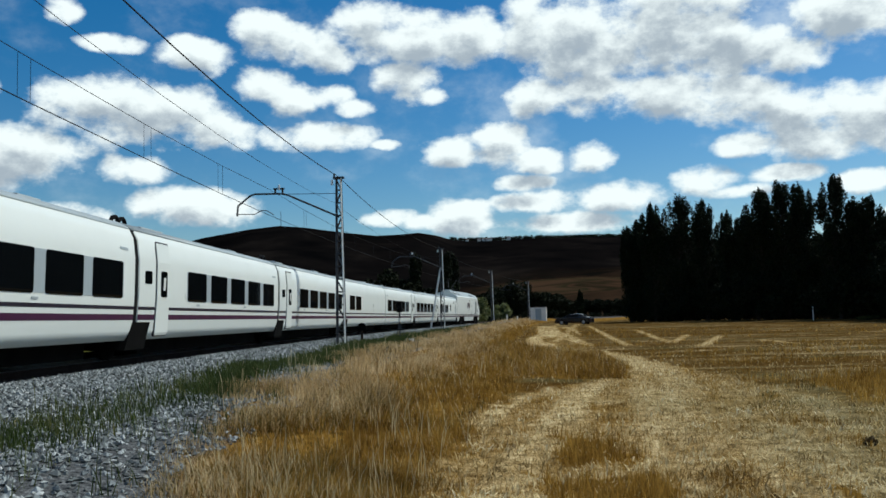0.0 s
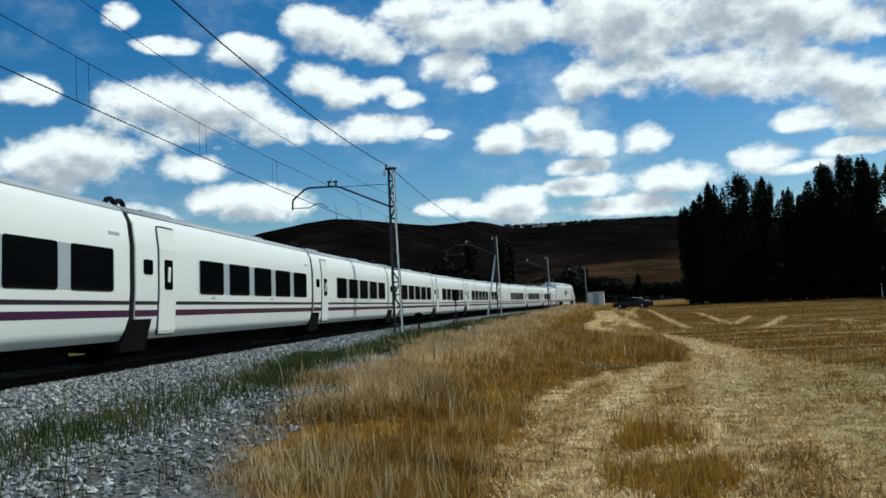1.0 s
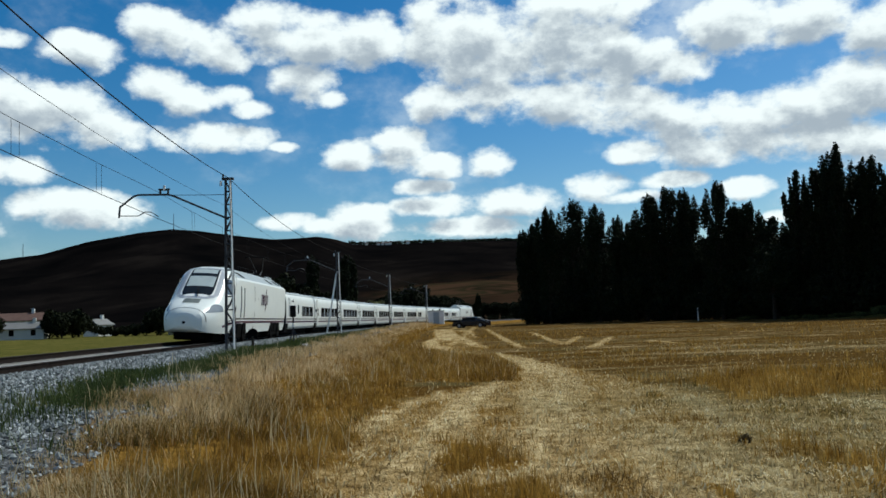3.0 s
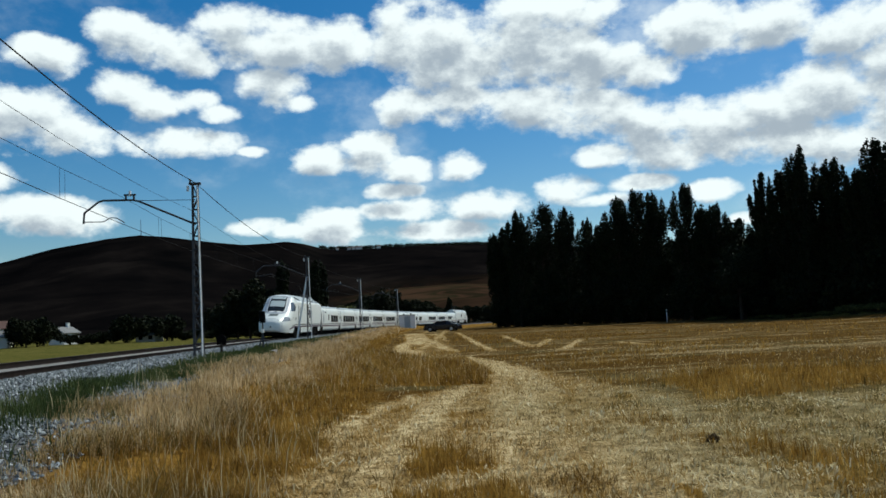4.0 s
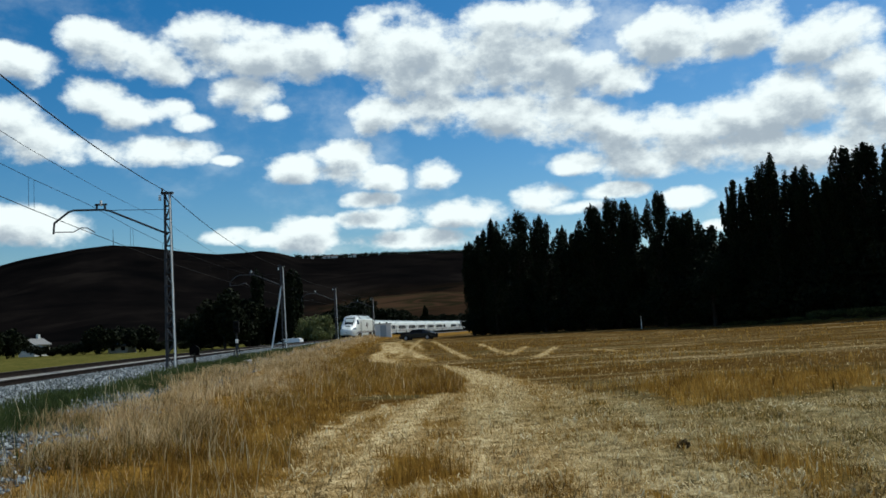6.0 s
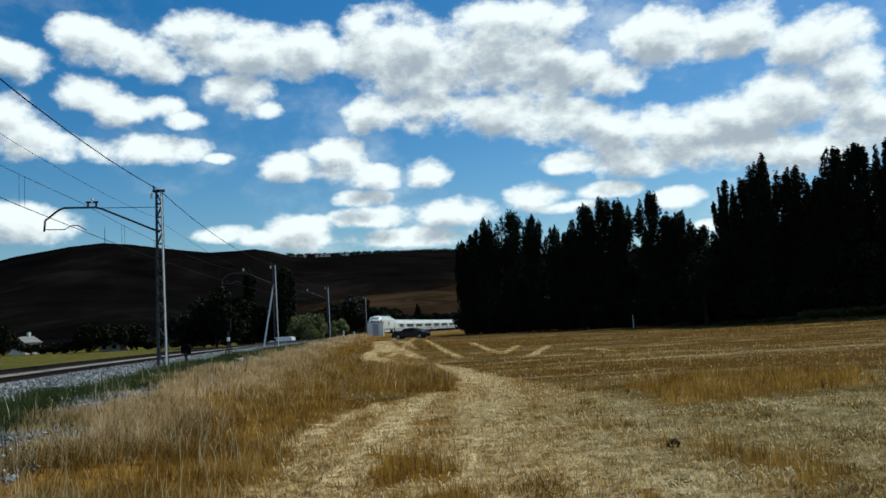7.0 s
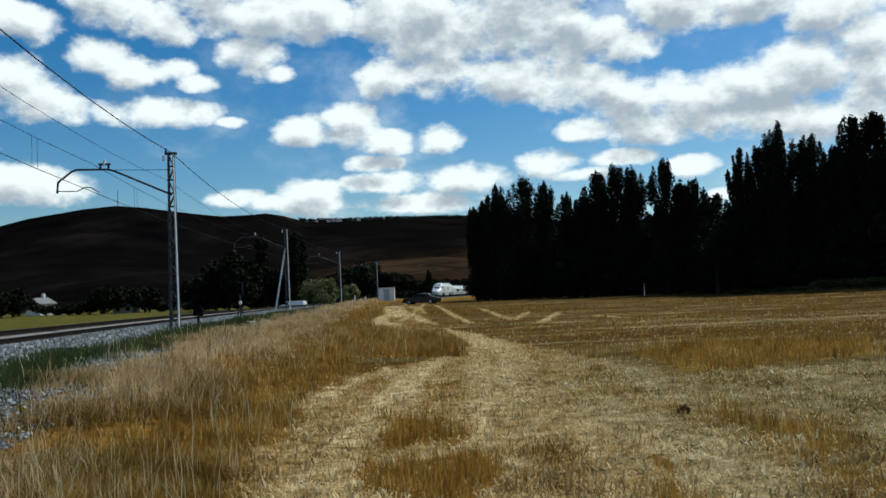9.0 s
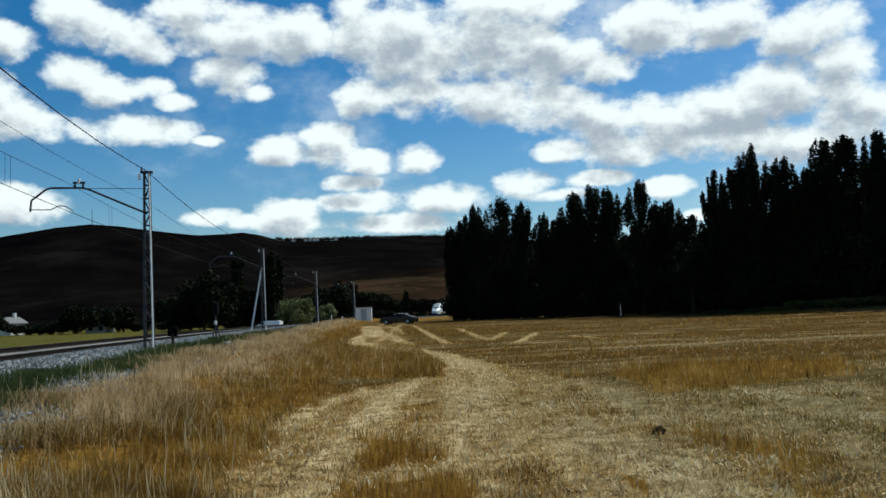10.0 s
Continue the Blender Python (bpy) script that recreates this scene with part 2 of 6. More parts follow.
def ground_mat():
    m = Mat("field_and_earth", 1.0, 0.0, 0.0)
    p = m.place()
    gravel, gold, pale, green, hill = (m.attr(a) for a in ("gravel", "gold", "pale", "green", "hill"))
    n1, n2, n3 = m.noise(p, 0.35, 6), m.noise(p, 3.2, 6, 0.65), m.noise(p, 28, 4, 0.7)
    rows = m.noise(m.stretch(p, (0.035, 0.42, 1)), 1.0, 6, 0.62)
    lanes = m.noise(m.stretch(m.node("ShaderNodeMapping", Vector=p, Rotation=(0, 0, 0.17)).outputs[0], (1.5, 0.1, 1)), 1.0, 5, 0.65)
    n4 = m.rng(m.math("ADD", m.math("MULTIPLY", n2, 0.45), m.math("MULTIPLY", n3, 0.55)), 0.2, 0.8, 0.12, 0.88)
    straw = m.ramp(n4, ((0.38, (0.035, 0.024, 0.012)), (0.45, (0.26, 0.18, 0.08)), (0.53, (0.54, 0.405, 0.205)), (0.66, (0.84, 0.71, 0.45))))
    golden = m.ramp(n4, ((0.36, (0.05, 0.025, 0.007)), (0.5, (0.17, 0.09, 0.017)), (0.66, (0.33, 0.19, 0.045))))
    olive = m.ramp(n2, ((0.3, (0.05, 0.047, 0.02)), (0.7, (0.13, 0.125, 0.06))))
    brown = m.ramp(n4, ((0.36, (0.022, 0.011, 0.003)), (0.5, (0.078, 0.04, 0.009)), (0.66, (0.15, 0.085, 0.023))))
    mid = m.mix(m.rng(rows, 0.5, 0.58), brown, m.mix(m.rng(n1, 0.42, 0.6), m.mix(0.6, straw, brown), m.mix(0.55, olive, brown)))
    worn_ = m.mix(m.rng(lanes, 0.42, 0.6), m.mix(0.55, straw, golden), straw)
    xyz = m.node("ShaderNodeSeparateXYZ", Vector=p)
    side = m.rng(m.math("ADD", xyz.outputs[0], m.math("MULTIPLY", n1, 6.0)), 4.2, 8.5)
    side = m.math("MULTIPLY", side, m.rng(xyz.outputs[1], 15.0, 24.0, 1.0, 0.15))
    worn_ = m.mix(m.math("MULTIPLY", side, 0.9), worn_, m.mix(0.5, straw, olive))
    blot = m.noise(m.stretch(p, (1.5, 0.7, 1)), 1.0, 6, 0.7)
    pale = m.rng(m.math("ADD", pale, m.math("MULTIPLY", m.math("SUBTRACT", blot, 0.5), 1.7)), 0.3, 0.85)
    pale = m.math("MULTIPLY", pale, m.rng(m.attr("pale"), 0.0, 0.2))
    c = m.mix(pale, m.mix(m.rng(m.attr("pale"), 0.2, 0.6), mid, golden), worn_)
    c = m.mix(gold, c, golden)
    c = m.mix(m.math("MULTIPLY", side, 0.4), c, olive)
    grass = m.ramp(m.math("ADD", m.math("MULTIPLY", n2, 0.6), m.math("MULTIPLY", n1, 0.4)), ((0.35, (0.03, 0.037, 0.008)), (0.5, (0.085, 0.08, 0.02)), (0.65, (0.18, 0.145, 0.045))))
    c = m.mix(green, c, grass)
    stone = m.ramp(m.noise(p, 16, 4, 0.7), ((0.35, (0.03, 0.031, 0.033)), (0.55, (0.11, 0.112, 0.115)), (0.7, (0.27, 0.27, 0.27))))
    stone = m.mix(m.math("MULTIPLY", m.attr("trackbed"), 0.4), stone, m.ramp(n3, ((0.35, (0.016, 0.012, 0.009)), (0.65, (0.07, 0.052, 0.04)))))
    c = m.mix(gravel, c, stone)
    far = m.noise(p, 0.006, 8, 0.6)
    patch = m.noise(m.stretch(p, (0.006, 0.004, 0.05)), 1.0, 3, 0.5)
    # dark scrub, lowered further: the hills' cloud shadow is put into its colour
    scrub = m.ramp(far, ((0.35, (0.002, 0.002, 0.0022)), (0.55, (0.005, 0.0042, 0.004)), (0.75, (0.013, 0.0105, 0.009))))
    tilled = m.ramp(m.math("ADD", patch, m.math("MULTIPLY", m.math("SUBTRACT", far, 0.5), 0.35)), ((0.36, (0.007, 0.006, 0.004)), (0.44, (0.03, 0.017, 0.01)), (0.5, (0.012, 0.011, 0.006)), (0.56, (0.045, 0.024, 0.014)), (0.6, (0.018, 0.016, 0.008)), (0.7, (0.05, 0.028, 0.016))))
    hills = m.mix(m.attr("tilled"), scrub, tilled)
    c = m.mix(hill, c, hills)
    m.color(c)
    m.bump(m.math("ADD", n3, n2), 0.6, 0.05)
    return m.m


M_GROUND = ground_mat()


def stone_mat():
    m = Mat("ballast_stone", 0.9, 0.0, 0.2)
    g = m.node("ShaderNodeNewGeometry")
    c = m.ramp(g.outputs["Random Per Island"], ((0.0, (0.05, 0.055, 0.058)), (0.4, (0.15, 0.165, 0.165)), (0.75, (0.27, 0.29, 0.29)), (1.0, (0.5, 0.51, 0.5))))
    m.color(m.mix(m.rng(m.noise(g.outputs["Position"], 40, 3), 0.4, 0.7, 0, 0.5), c, (0.12, 0.11, 0.1)))
    return m.m


M_STONE = stone_mat()
M_DRY = blade_mat("dry_grass", ((0.0, (0.1, 0.058, 0.02)), (0.3, (0.36, 0.24, 0.102)), (0.65, (0.6, 0.44, 0.235)), (1.0, (0.84, 0.7, 0.46))), 0.58)
M_GOLD = blade_mat("golden_stubble", ((0.0, (0.045, 0.021, 0.005)), (0.4, (0.21, 0.112, 0.02)), (0.8, (0.42, 0.25, 0.055)), (1.0, (0.72, 0.53, 0.22))), 0.5)
M_STALK = blade_mat("seed_stalk", ((0.0, (0.45, 0.33, 0.15)), (1.0, (0.82, 0.71, 0.45))), 0.3)
M_OLIVE = blade_mat("grey_green_stubble", ((0.0, (0.03, 0.022, 0.006)), (0.5, (0.1, 0.075, 0.02)), (0.9, (0.22, 0.165, 0.052)), (1.0, (0.5, 0.41, 0.2))), 0.5)
M_STRAW = blade_mat("loose_straw", ((0.0, (0.12, 0.075, 0.022)), (0.35, (0.38, 0.265, 0.11)), (0.75, (0.74, 0.6, 0.33)), (1.0, (0.9, 0.83, 0.6))), 0.25)
M_GREEN = blade_mat("green_grass", ((0.0, (0.022, 0.036, 0.011)), (0.5, (0.055, 0.078, 0.024)), (0.9, (0.13, 0.135, 0.048)), (1.0, (0.35, 0.3, 0.13))), 0.3)
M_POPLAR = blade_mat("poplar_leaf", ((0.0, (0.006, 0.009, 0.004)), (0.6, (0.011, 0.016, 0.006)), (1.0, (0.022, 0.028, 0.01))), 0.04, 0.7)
M_LEAF = blade_mat("bush_leaf", ((0.0, (0.006, 0.008, 0.004)), (0.6, (0.011, 0.014, 0.005)), (1.0, (0.022, 0.025, 0.009))), 0.06, 0.7)
M_PALELEAF = blade_mat("willow_leaf", ((0.0, (0.07, 0.085, 0.03)), (0.6, (0.16, 0.17, 0.07)), (1.0, (0.25, 0.25, 0.12))), 0.25, 0.6)
M_BARK = worn("bark", (0.04, 0.032, 0.024), 0.95, 0, 0.6, 3, spec=0.1)
M_WHITE = worn("white_coach_paint", (0.74, 0.76, 0.72), 0.32, 0, 0.12, 0.9, 0.75)
M_ROOF = worn("grey_roof_paint", (0.33, 0.37, 0.38), 0.5, 0, 0.4, 1.0, 0.6)
M_PURPLE = worn("purple_stripe", (0.05, 0.009, 0.042), 0.35, 0, 0.1)
M_NAVY = worn("dark_stripe", (0.018, 0.014, 0.028), 0.35, 0, 0.1)
M_PILLAR = worn("grey_window_pillar", (0.34, 0.38, 0.4), 0.4, 0, 0.1)
M_BLACK = worn("black_rubber", (0.007, 0.007, 0.008), 0.85, 0, 0.2, spec=0.1)
# stained near-black; the deep shade under the train is put into this colour
M_UNDER = worn("dirty_shade_black", (0.0045, 0.0042, 0.004), 0.95, 0, 0.5, spec=0.05)
M_STEEL = worn("steel", (0.32, 0.32, 0.33), 0.45, 0.8, 0.4)
M_RAILHEAD = worn("rail_head_steel", (0.12, 0.11, 0.1), 0.6, 0.3, 0.3)
M_RUST = worn("rusty_rail", (0.014, 0.009, 0.007), 0.95, 0.0, 0.5, 3, spec=0.1)
M_CONCRETE = worn("concrete_sleeper", (0.34, 0.32, 0.29), 0.95, 0, 0.6, 3, spec=0.1)
M_GALV = worn("galvanised_lattice", (0.035, 0.038, 0.045), 0.65, 0.2, 0.4, 2)
# pale steel of the stay; on the masts it paints one leg as sunlit
M_GALVPALE = worn("pale_and_sunlit_angle", (0.72, 0.72, 0.7), 0.5, 0.1, 0.2, 2)
M_WIRE = worn("copper_wire", (0.014, 0.012, 0.012), 0.8, 0.0, 0.2, spec=0.1)
M_PORC = worn("porcelain", (0.85, 0.84, 0.8), 0.2, 0, 0.05)
M_CEMENT = worn("rendered_wall", (0.8, 0.78, 0.74), 0.9, 0, 0.25, 1.2)


def glass_mat(name, col, rough=0.08, spec=0.22):
    m = Mat(name, rough, 0.0, spec)
    v = m.coord()
    m.color(m.mix(m.noise(v, 1.2, 3), col, tuple(c * 0.5 for c in col)))
    return m.m


M_GLASS = glass_mat("tinted_window", (0.004, 0.005, 0.006), 0.08, 0.09)
M_LAMP = glass_mat("headlight_glass", (0.3, 0.33, 0.36))

# ---------------------------------------------------------------- mesh helpers


def mesh_np(name, verts, faces, mat, smooth=False):
    """A mesh from arrays: faces is (n, 3) or (n, 4)."""
    verts, faces = np.asarray(verts, np.float32), np.asarray(faces, np.int32)
    me = bpy.data.meshes.new(name)
    k = faces.shape[1]
    me.vertices.add(len(verts)), me.loops.add(faces.size), me.polygons.add(len(faces))
    me.vertices.foreach_set("co", verts.ravel())
    me.loops.foreach_set("vertex_index", faces.ravel())
    me.polygons.foreach_set("loop_start", np.arange(0, faces.size, k, dtype=np.int32))
    me.polygons.foreach_set("use_smooth", np.full(len(faces), smooth))
    me.materials.append(mat)
    me.update(calc_edges=True)
    return me


def link_mesh(name, me, parent=None, label=""):
    ob = new(name, me)
    if parent is not None:
        ob.parent = parent
    if label:
        ob["label"] = label
    return ob


def part(name, bm, material, parent, label="", smooth=False):
    me = bpy.data.meshes.new(name)
    bmesh.ops.recalc_face_normals(bm, faces=bm.faces)
    bm.to_mesh(me)
    bm.free()
    me.materials.append(material)
    if smooth:
        me.polygons.foreach_set("use_smooth", np.ones(len(me.polygons), bool))
    return link_mesh(name, me, parent, label)


def box(bm, x0, x1, y0, y1, z0, z1, bevel=0.0):
    r = bmesh.ops.create_cube(bm, size=1.0, matrix=Matrix.LocRotScale(((x0 + x1) / 2, (y0 + y1) / 2, (z0 + z1) / 2), None, (abs(x1 - x0), abs(y1 - y0), abs(z1 - z0))))
    if bevel:
        es = list({e for v in r["verts"] for e in v.link_edges})
        bmesh.ops.bevel(bm, geom=es, offset=bevel, segments=2, affect="EDGES", profile=0.6)
    return bm


def bar(bm, a, b, w, d=None, seg=0):
    """A square bar, or with seg a round rod, from a to b."""
    a, b = Vector(a), Vector(b)
    q = (b - a).to_track_quat("Z", "Y")
    L = (b - a).length
    m = Matrix.Translation((a + b) / 2) @ q.to_matrix().to_4x4()
    if seg:
        bmesh.ops.create_cone(bm, cap_ends=True, segments=seg, radius1=w / 2, radius2=(d or w) / 2, depth=L, matrix=m)
    else:
        bmesh.ops.create_cube(bm, size=1.0, matrix=m @ Matrix.Diagonal((w, d or w, L, 1)))
    return bm


def loft(bm, rings, closed=True, caps=True):
    """Faces between rings of equally many points."""
    vs = [[bm.verts.new(p) for p in r] for r in rings]
    n = len(vs[0])
    for a, b in zip(vs, vs[1:]):
        for i in range(n if closed else n - 1):
            bm.faces.new((a[i], a[(i + 1) % n], b[(i + 1) % n], b[i]))
    if caps and closed:
        bm.faces.new(vs[0]), bm.faces.new(vs[-1][::-1])
    return bm


def thing(name, label, category, group="", at=(0, 0, 0), rz=0.0):
    ob = new(name)
    ob.matrix_basis = pose(*at, 0, 0, rz)
    return tagged(ob, label, category, group)


def smooth(x, a, b):
    t = np.clip((x - a) / (b - a), 0, 1)
    return t * t * (3 - 2 * t)


_rg = np.random.default_rng(7)
_tab = _rg.random((64, 64))


def vnoise(x, y):
    """Smooth value noise on arrays, 0 to 1, one cell a unit."""
    xi, yi = np.floor(x).astype(int), np.floor(y).astype(int)
    fx, fy = x - xi, y - yi
    fx, fy = fx * fx * (3 - 2 * fx), fy * fy * (3 - 2 * fy)
    t = lambda i, j: _tab[i % 64, j % 64]
    return (t(xi, yi) * (1 - fx) + t(xi + 1, yi) * fx) * (1 - fy) + (t(xi, yi + 1) * (1 - fx) + t(xi + 1, yi + 1) * fx) * fy


def fbm(x, y, o=4):
    s, a, t = 0, 0.5, 0
    for i in range(o):
        s, t = s + a * vnoise(x * 2**i + 17 * i, y * 2**i + 31 * i), t + a
        a *= 0.5
    return s / t


# ---------------------------------------------------------------- ground
SKYLINE_AZ = (-70.0, -45.0, -32.0, -28.9, -27.1, -24.8, -23.7, -21.0, -19.4, -17.8, -15.85, -14.2, -12.8, -11.1, -9.3, -7.5, -6.4, -5.25, -3.8, -1.5, 0.8, 3.9, 7.0, 12.0, 22.0, 40.0, 70.0)
SKYLINE_EL = (1.50, 3.00, 3.45, 3.98, 4.36, 4.70, 4.85, 5.62, 5.95, 6.28, 6.50, 6.38, 6.18, 5.95, 5.73, 5.77, 5.84, 5.62, 5.16, 5.02, 4.95, 4.74, 4.68, 4.60, 4.20, 3.50, 2.00)
TREE_LINE = ((14, 172), (28, 150), (44, 124), (60, 84), (72, 55), (84, 10))


def field_edge(x, y):
    """Metres from the edge of the wood, positive inside it."""
    return (x - np.interp(y, [p[1] for p in TREE_LINE][::-1], [p[0] for p in TREE_LINE][::-1])) * 0.8


def height(x, y):
    r, az = np.hypot(x, y), np.degrees(np.arctan2(x, y))
    d = off_track(x, y)
    z = np.interp(d, (-60, -9, -6, -4.6, -2.6, -1.9, 0.85, 1.35, 1.85, 2.2, 2.7, 3.3, 4.3, 5.2, 6.5, 8.0, 10), (0.35, 0.2, 0.15, 0.25, 0.86, 0.9, 0.8, 0.8, 0.88, 0.88, 0.8, 0.73, 0.6, 0.45, 0.25, 0.08, 0.0))
    z = z + 0.05 * (vnoise(x * 0.7, y * 0.7) - 0.5) * np.where(np.abs(d) > 2, 1, 0.2)
    z = z + (0.95 * smooth(y, 55, 130) - 0.85 * smooth(y, 60, 120) * smooth(x, 5, 14)) * smooth(d, 3.0, 6.0)
    left = smooth(-d, 12, 220) * smooth(-az, -2, 6)
    z = z + left * np.minimum(r, 260) * 0.0105
    z = z + 0.5 * smooth(field_edge(x, y), -14, 2) * smooth(az, 24, 32) + 0.25 * (fbm(x * 0.03, y * 0.03) - 0.5) * smooth(d, 10, 30)
    top = np.interp(az, SKYLINE_AZ, SKYLINE_EL)
    ridge = 2500 + 500 * smooth(az, -8, -3)
    rise = np.clip((r - 420) / (ridge - 420), 0, 1)
    hill = np.tan(np.radians(top)) * ridge * (0.55 * rise**1.5 + 0.45 * smooth(rise, 0.25, 1.0))
    hill = hill + (fbm(x * 0.004, y * 0.004) - 0.5) * 90 * rise * (1 - rise) * 4 * 0.5
    foot = 26 * smooth(r, 480, 900) * np.exp(-((az - 5) / 7.5) ** 2)
    return z + np.where(r > 420, hill + foot + 1.7 * rise, 0) - 60 * smooth(r, ridge + 30, ridge + 900)


def poly_mask(x, y, poly):
    inside = np.zeros(x.shape, bool)
    for (xa, ya), (xb, yb) in zip(poly, poly[1:] + poly[:1]):
        c = (ya > y) != (yb > y)
        inside ^= c & (x < (xb - xa) * (y - ya) / (yb - ya + 1e-9) + xa)
    return inside


PALE = [(-1.7, 4.0), (-1.53, 7.63), (-1.33, 9.32), (-1.31, 12.55), (-1.11, 15.68), (0.0, 18.59), (1.98, 22.03), (2.90, 24.46), (2.86, 32.10), (1.62, 39.20), (0.50, 48.79), (0.42, 57.91), (2.49, 99.23), (6.20, 89.21), (3.71, 41.49), (4.41, 33.90), (4.92, 25.74), (5.14, 19.98), (6.01, 15.45), (8.50, 14.71), (10.65, 15.77), (6.6, 9.0), (5.6, 4.0)]
GOLDS = (
    [(4.31, 11.1), (4.6, 9.83), (4.81, 8.7), (4.95, 7.64), (4.3, 6.3), (4.23, 7.68), (4.1, 9.07)],
    [(-0.97, 24.33), (0.30, 23.40), (2.64, 22.32), (2.90, 24.46), (2.86, 32.10), (1.62, 39.20), (0.50, 48.79), (-2.45, 63.86), (-4.59, 47.03)],
    [(5.93, 15.15), (8.22, 15.71), (10.9, 16.76), (13.25, 20.32), (8.71, 21.88), (6.69, 20.54)],
    [(0.22, 11.9), (0.7, 11.4), (1.25, 10.0), (0.95, 6.9), (0.7, 5.0), (0.2, 5.0), (0.1, 7.88), (-0.18, 8.95)],
    [(2.77, 9.45), (2.79, 8.54), (2.55, 6.48), (2.3, 5.0), (2.0, 5.0), (2.21, 6.57), (2.49, 8.07)],
)
LANES = (
    ((8.5, 99.2), (7.1, 69.9), (5.8, 45.2)),
    ((11.8, 84.9), (9.6, 60.6), (8.6, 47.9), (12.6, 63.8)),
    ((9.0, 42.5), (10.6, 47.7), (13.9, 59.1)),
    ((14.0, 50.2), (13.9, 42.7)),
    ((2.0, 67.0), (4.3, 95.8), (7.3, 117.5)),
    ((2.4, 56.1), (4.9, 79.3), (7.9, 107.7)),
    ((3.7, 29.0), (4.5, 22.7), (5.2, 18.2), (5.1, 15.2)),
)


def lane_mask(x, y):
    """Wheel tracks worn pale into the far stubble."""
    out = np.zeros(x.shape)
    for line in LANES:
        for (xa, ya), (xb, yb) in zip(line, line[1:]):
            L2 = (xb - xa) ** 2 + (yb - ya) ** 2
            t = np.clip(((x - xa) * (xb - xa) + (y - ya) * (yb - ya)) / L2, 0, 1)
            dist = np.hypot(x - xa - t * (xb - xa), y - ya - t * (yb - ya))
            out = np.maximum(out, 0.8 * (1 - smooth(dist, 0.12, 0.5)))
    return out


def grass_edge(y):
    """How far from the line the tall grass begins."""
    return np.interp(y, (6, 11, 17, 26, 60), (6.2, 5.2, 4.35, 3.9, 3.6))


def zones(x, y):
    """Shares of gravel, standing gold, pale straw and green on the ground."""
    w = 0.4
    xn, yn = x + w * (fbm(x * 0.9, y * 0.9) - 0.5) * 2, y + w * 1.6 * (fbm(x * 0.9 + 9, y * 0.9 + 5) - 0.5) * 2
    k = 1 - 0.6 * smooth(y, 22, 34)
    xn, yn = xn + 0.5 * k * (fbm(x * 3.1, y * 2.3, 3) - 0.5), yn + 1.3 * k * (fbm(x * 3.1 + 5, y * 2.3 + 8, 3) - 0.5)
    d = off_track(x, y) + 0.8 * (vnoise(x * 0.5, y * 0.5) - 0.5)
    pale = sum(poly_mask(xn + 0.45 * k * a, yn + 1.1 * k * b, PALE) * 1.0 for a, b in ((0, 0), (1, 0), (-1, 0), (0, 1), (0, -1), (0.6, 0.6), (-0.6, -0.6), (0.6, -0.6), (-0.6, 0.6))) / 9
    pale = pale * np.where(y > 26, 0.35 + 0.65 * smooth(vnoise((x - 0.02 * y) * 1.5, y * 0.05 + 2), 0.25, 0.55), 1.0)
    pale = np.maximum(pale, lane_mask(x, y) * (y > 18))
    gold = np.zeros(x.shape)
    for n_, g in enumerate(GOLDS):
        gold = np.maximum(gold, poly_mask(xn, yn, g) * (1.0 if n_ in (1, 2) else 0.25 + 0.75 * smooth(fbm(x * 2.0, y * 1.1), 0.4, 0.62)))
    edge = grass_edge(y)
    gold = np.maximum(gold, smooth(d, edge, edge + 0.5) * (1 - smooth(d, 9.5, 10.5)) * (1 - pale))
    lane = smooth(vnoise((x - 0.14 * y) * 1.35 + 3, y * 0.13), 0.4, 0.72) * (0.2 + 0.8 * fbm(x * 2.2, y * 1.6))
    gold = np.maximum(gold, 0.6 * lane * pale * (1 - smooth(y, 30, 60)))
    pale = pale * (1 - gold)
    gravel = (d > -4.6) * (1 - smooth(d, edge, edge + 0.7))
    green = np.clip((d < -4.6) * 1.0 + smooth(field_edge(x, y), -8, -1) * 0.9 * smooth(x / (y + 1e-6), 0.4, 0.6) * (y > 0), 0, 1) * (1 - gravel)
    return gravel, gold, pale, green


def ground():
    az = np.radians(np.r_[np.arange(-180, -50, 4.0), np.arange(-50, 50, 0.2), np.arange(50, 180, 4.0)])
    r = np.r_[0.01, 0.7, np.exp(np.linspace(np.log(2.0), np.log(4300), 560))]
    A, R = np.meshgrid(az, r)
    x, y = R * np.sin(A), R * np.cos(A)
    z = height(x, y)
    n, m = len(r), len(az)
    i = np.arange(n * m).reshape(n, m)
    j = np.roll(i, -1, 1)
    f = np.stack([i[:-1].ravel(), j[:-1].ravel(), j[1:].ravel(), i[1:].ravel()], -1)[:, ::-1]
    v = np.stack([x.ravel(), y.ravel(), z.ravel()], -1)
    me = mesh_np("ground", v, f, M_GROUND, True)
    gr, go, pa, ge = zones(x.ravel(), y.ravel())
    rr, aa = R.ravel(), np.degrees(A.ravel())
    hill = smooth(rr, 300, 430)
    tilled = smooth(aa, -5, 0) * (1 - smooth(rr, 1200, 1700)) * smooth(rr, 380, 460)
    for name, a in (("gravel", gr), ("gold", go), ("pale", pa), ("green", ge), ("hill", hill), ("tilled", tilled), ("trackbed", smooth(-np.abs(off_track(x.ravel(), y.ravel()) + 0.05), -1.35, -1.0))):
        at = me.attributes.new(name, "FLOAT", "POINT")
        at.data.foreach_set("value", np.asarray(a, np.float32))
    tagged(new("ground", me), "stubble field, gravel and dark scrub hills beyond", "ground", kind="structure")


ground()


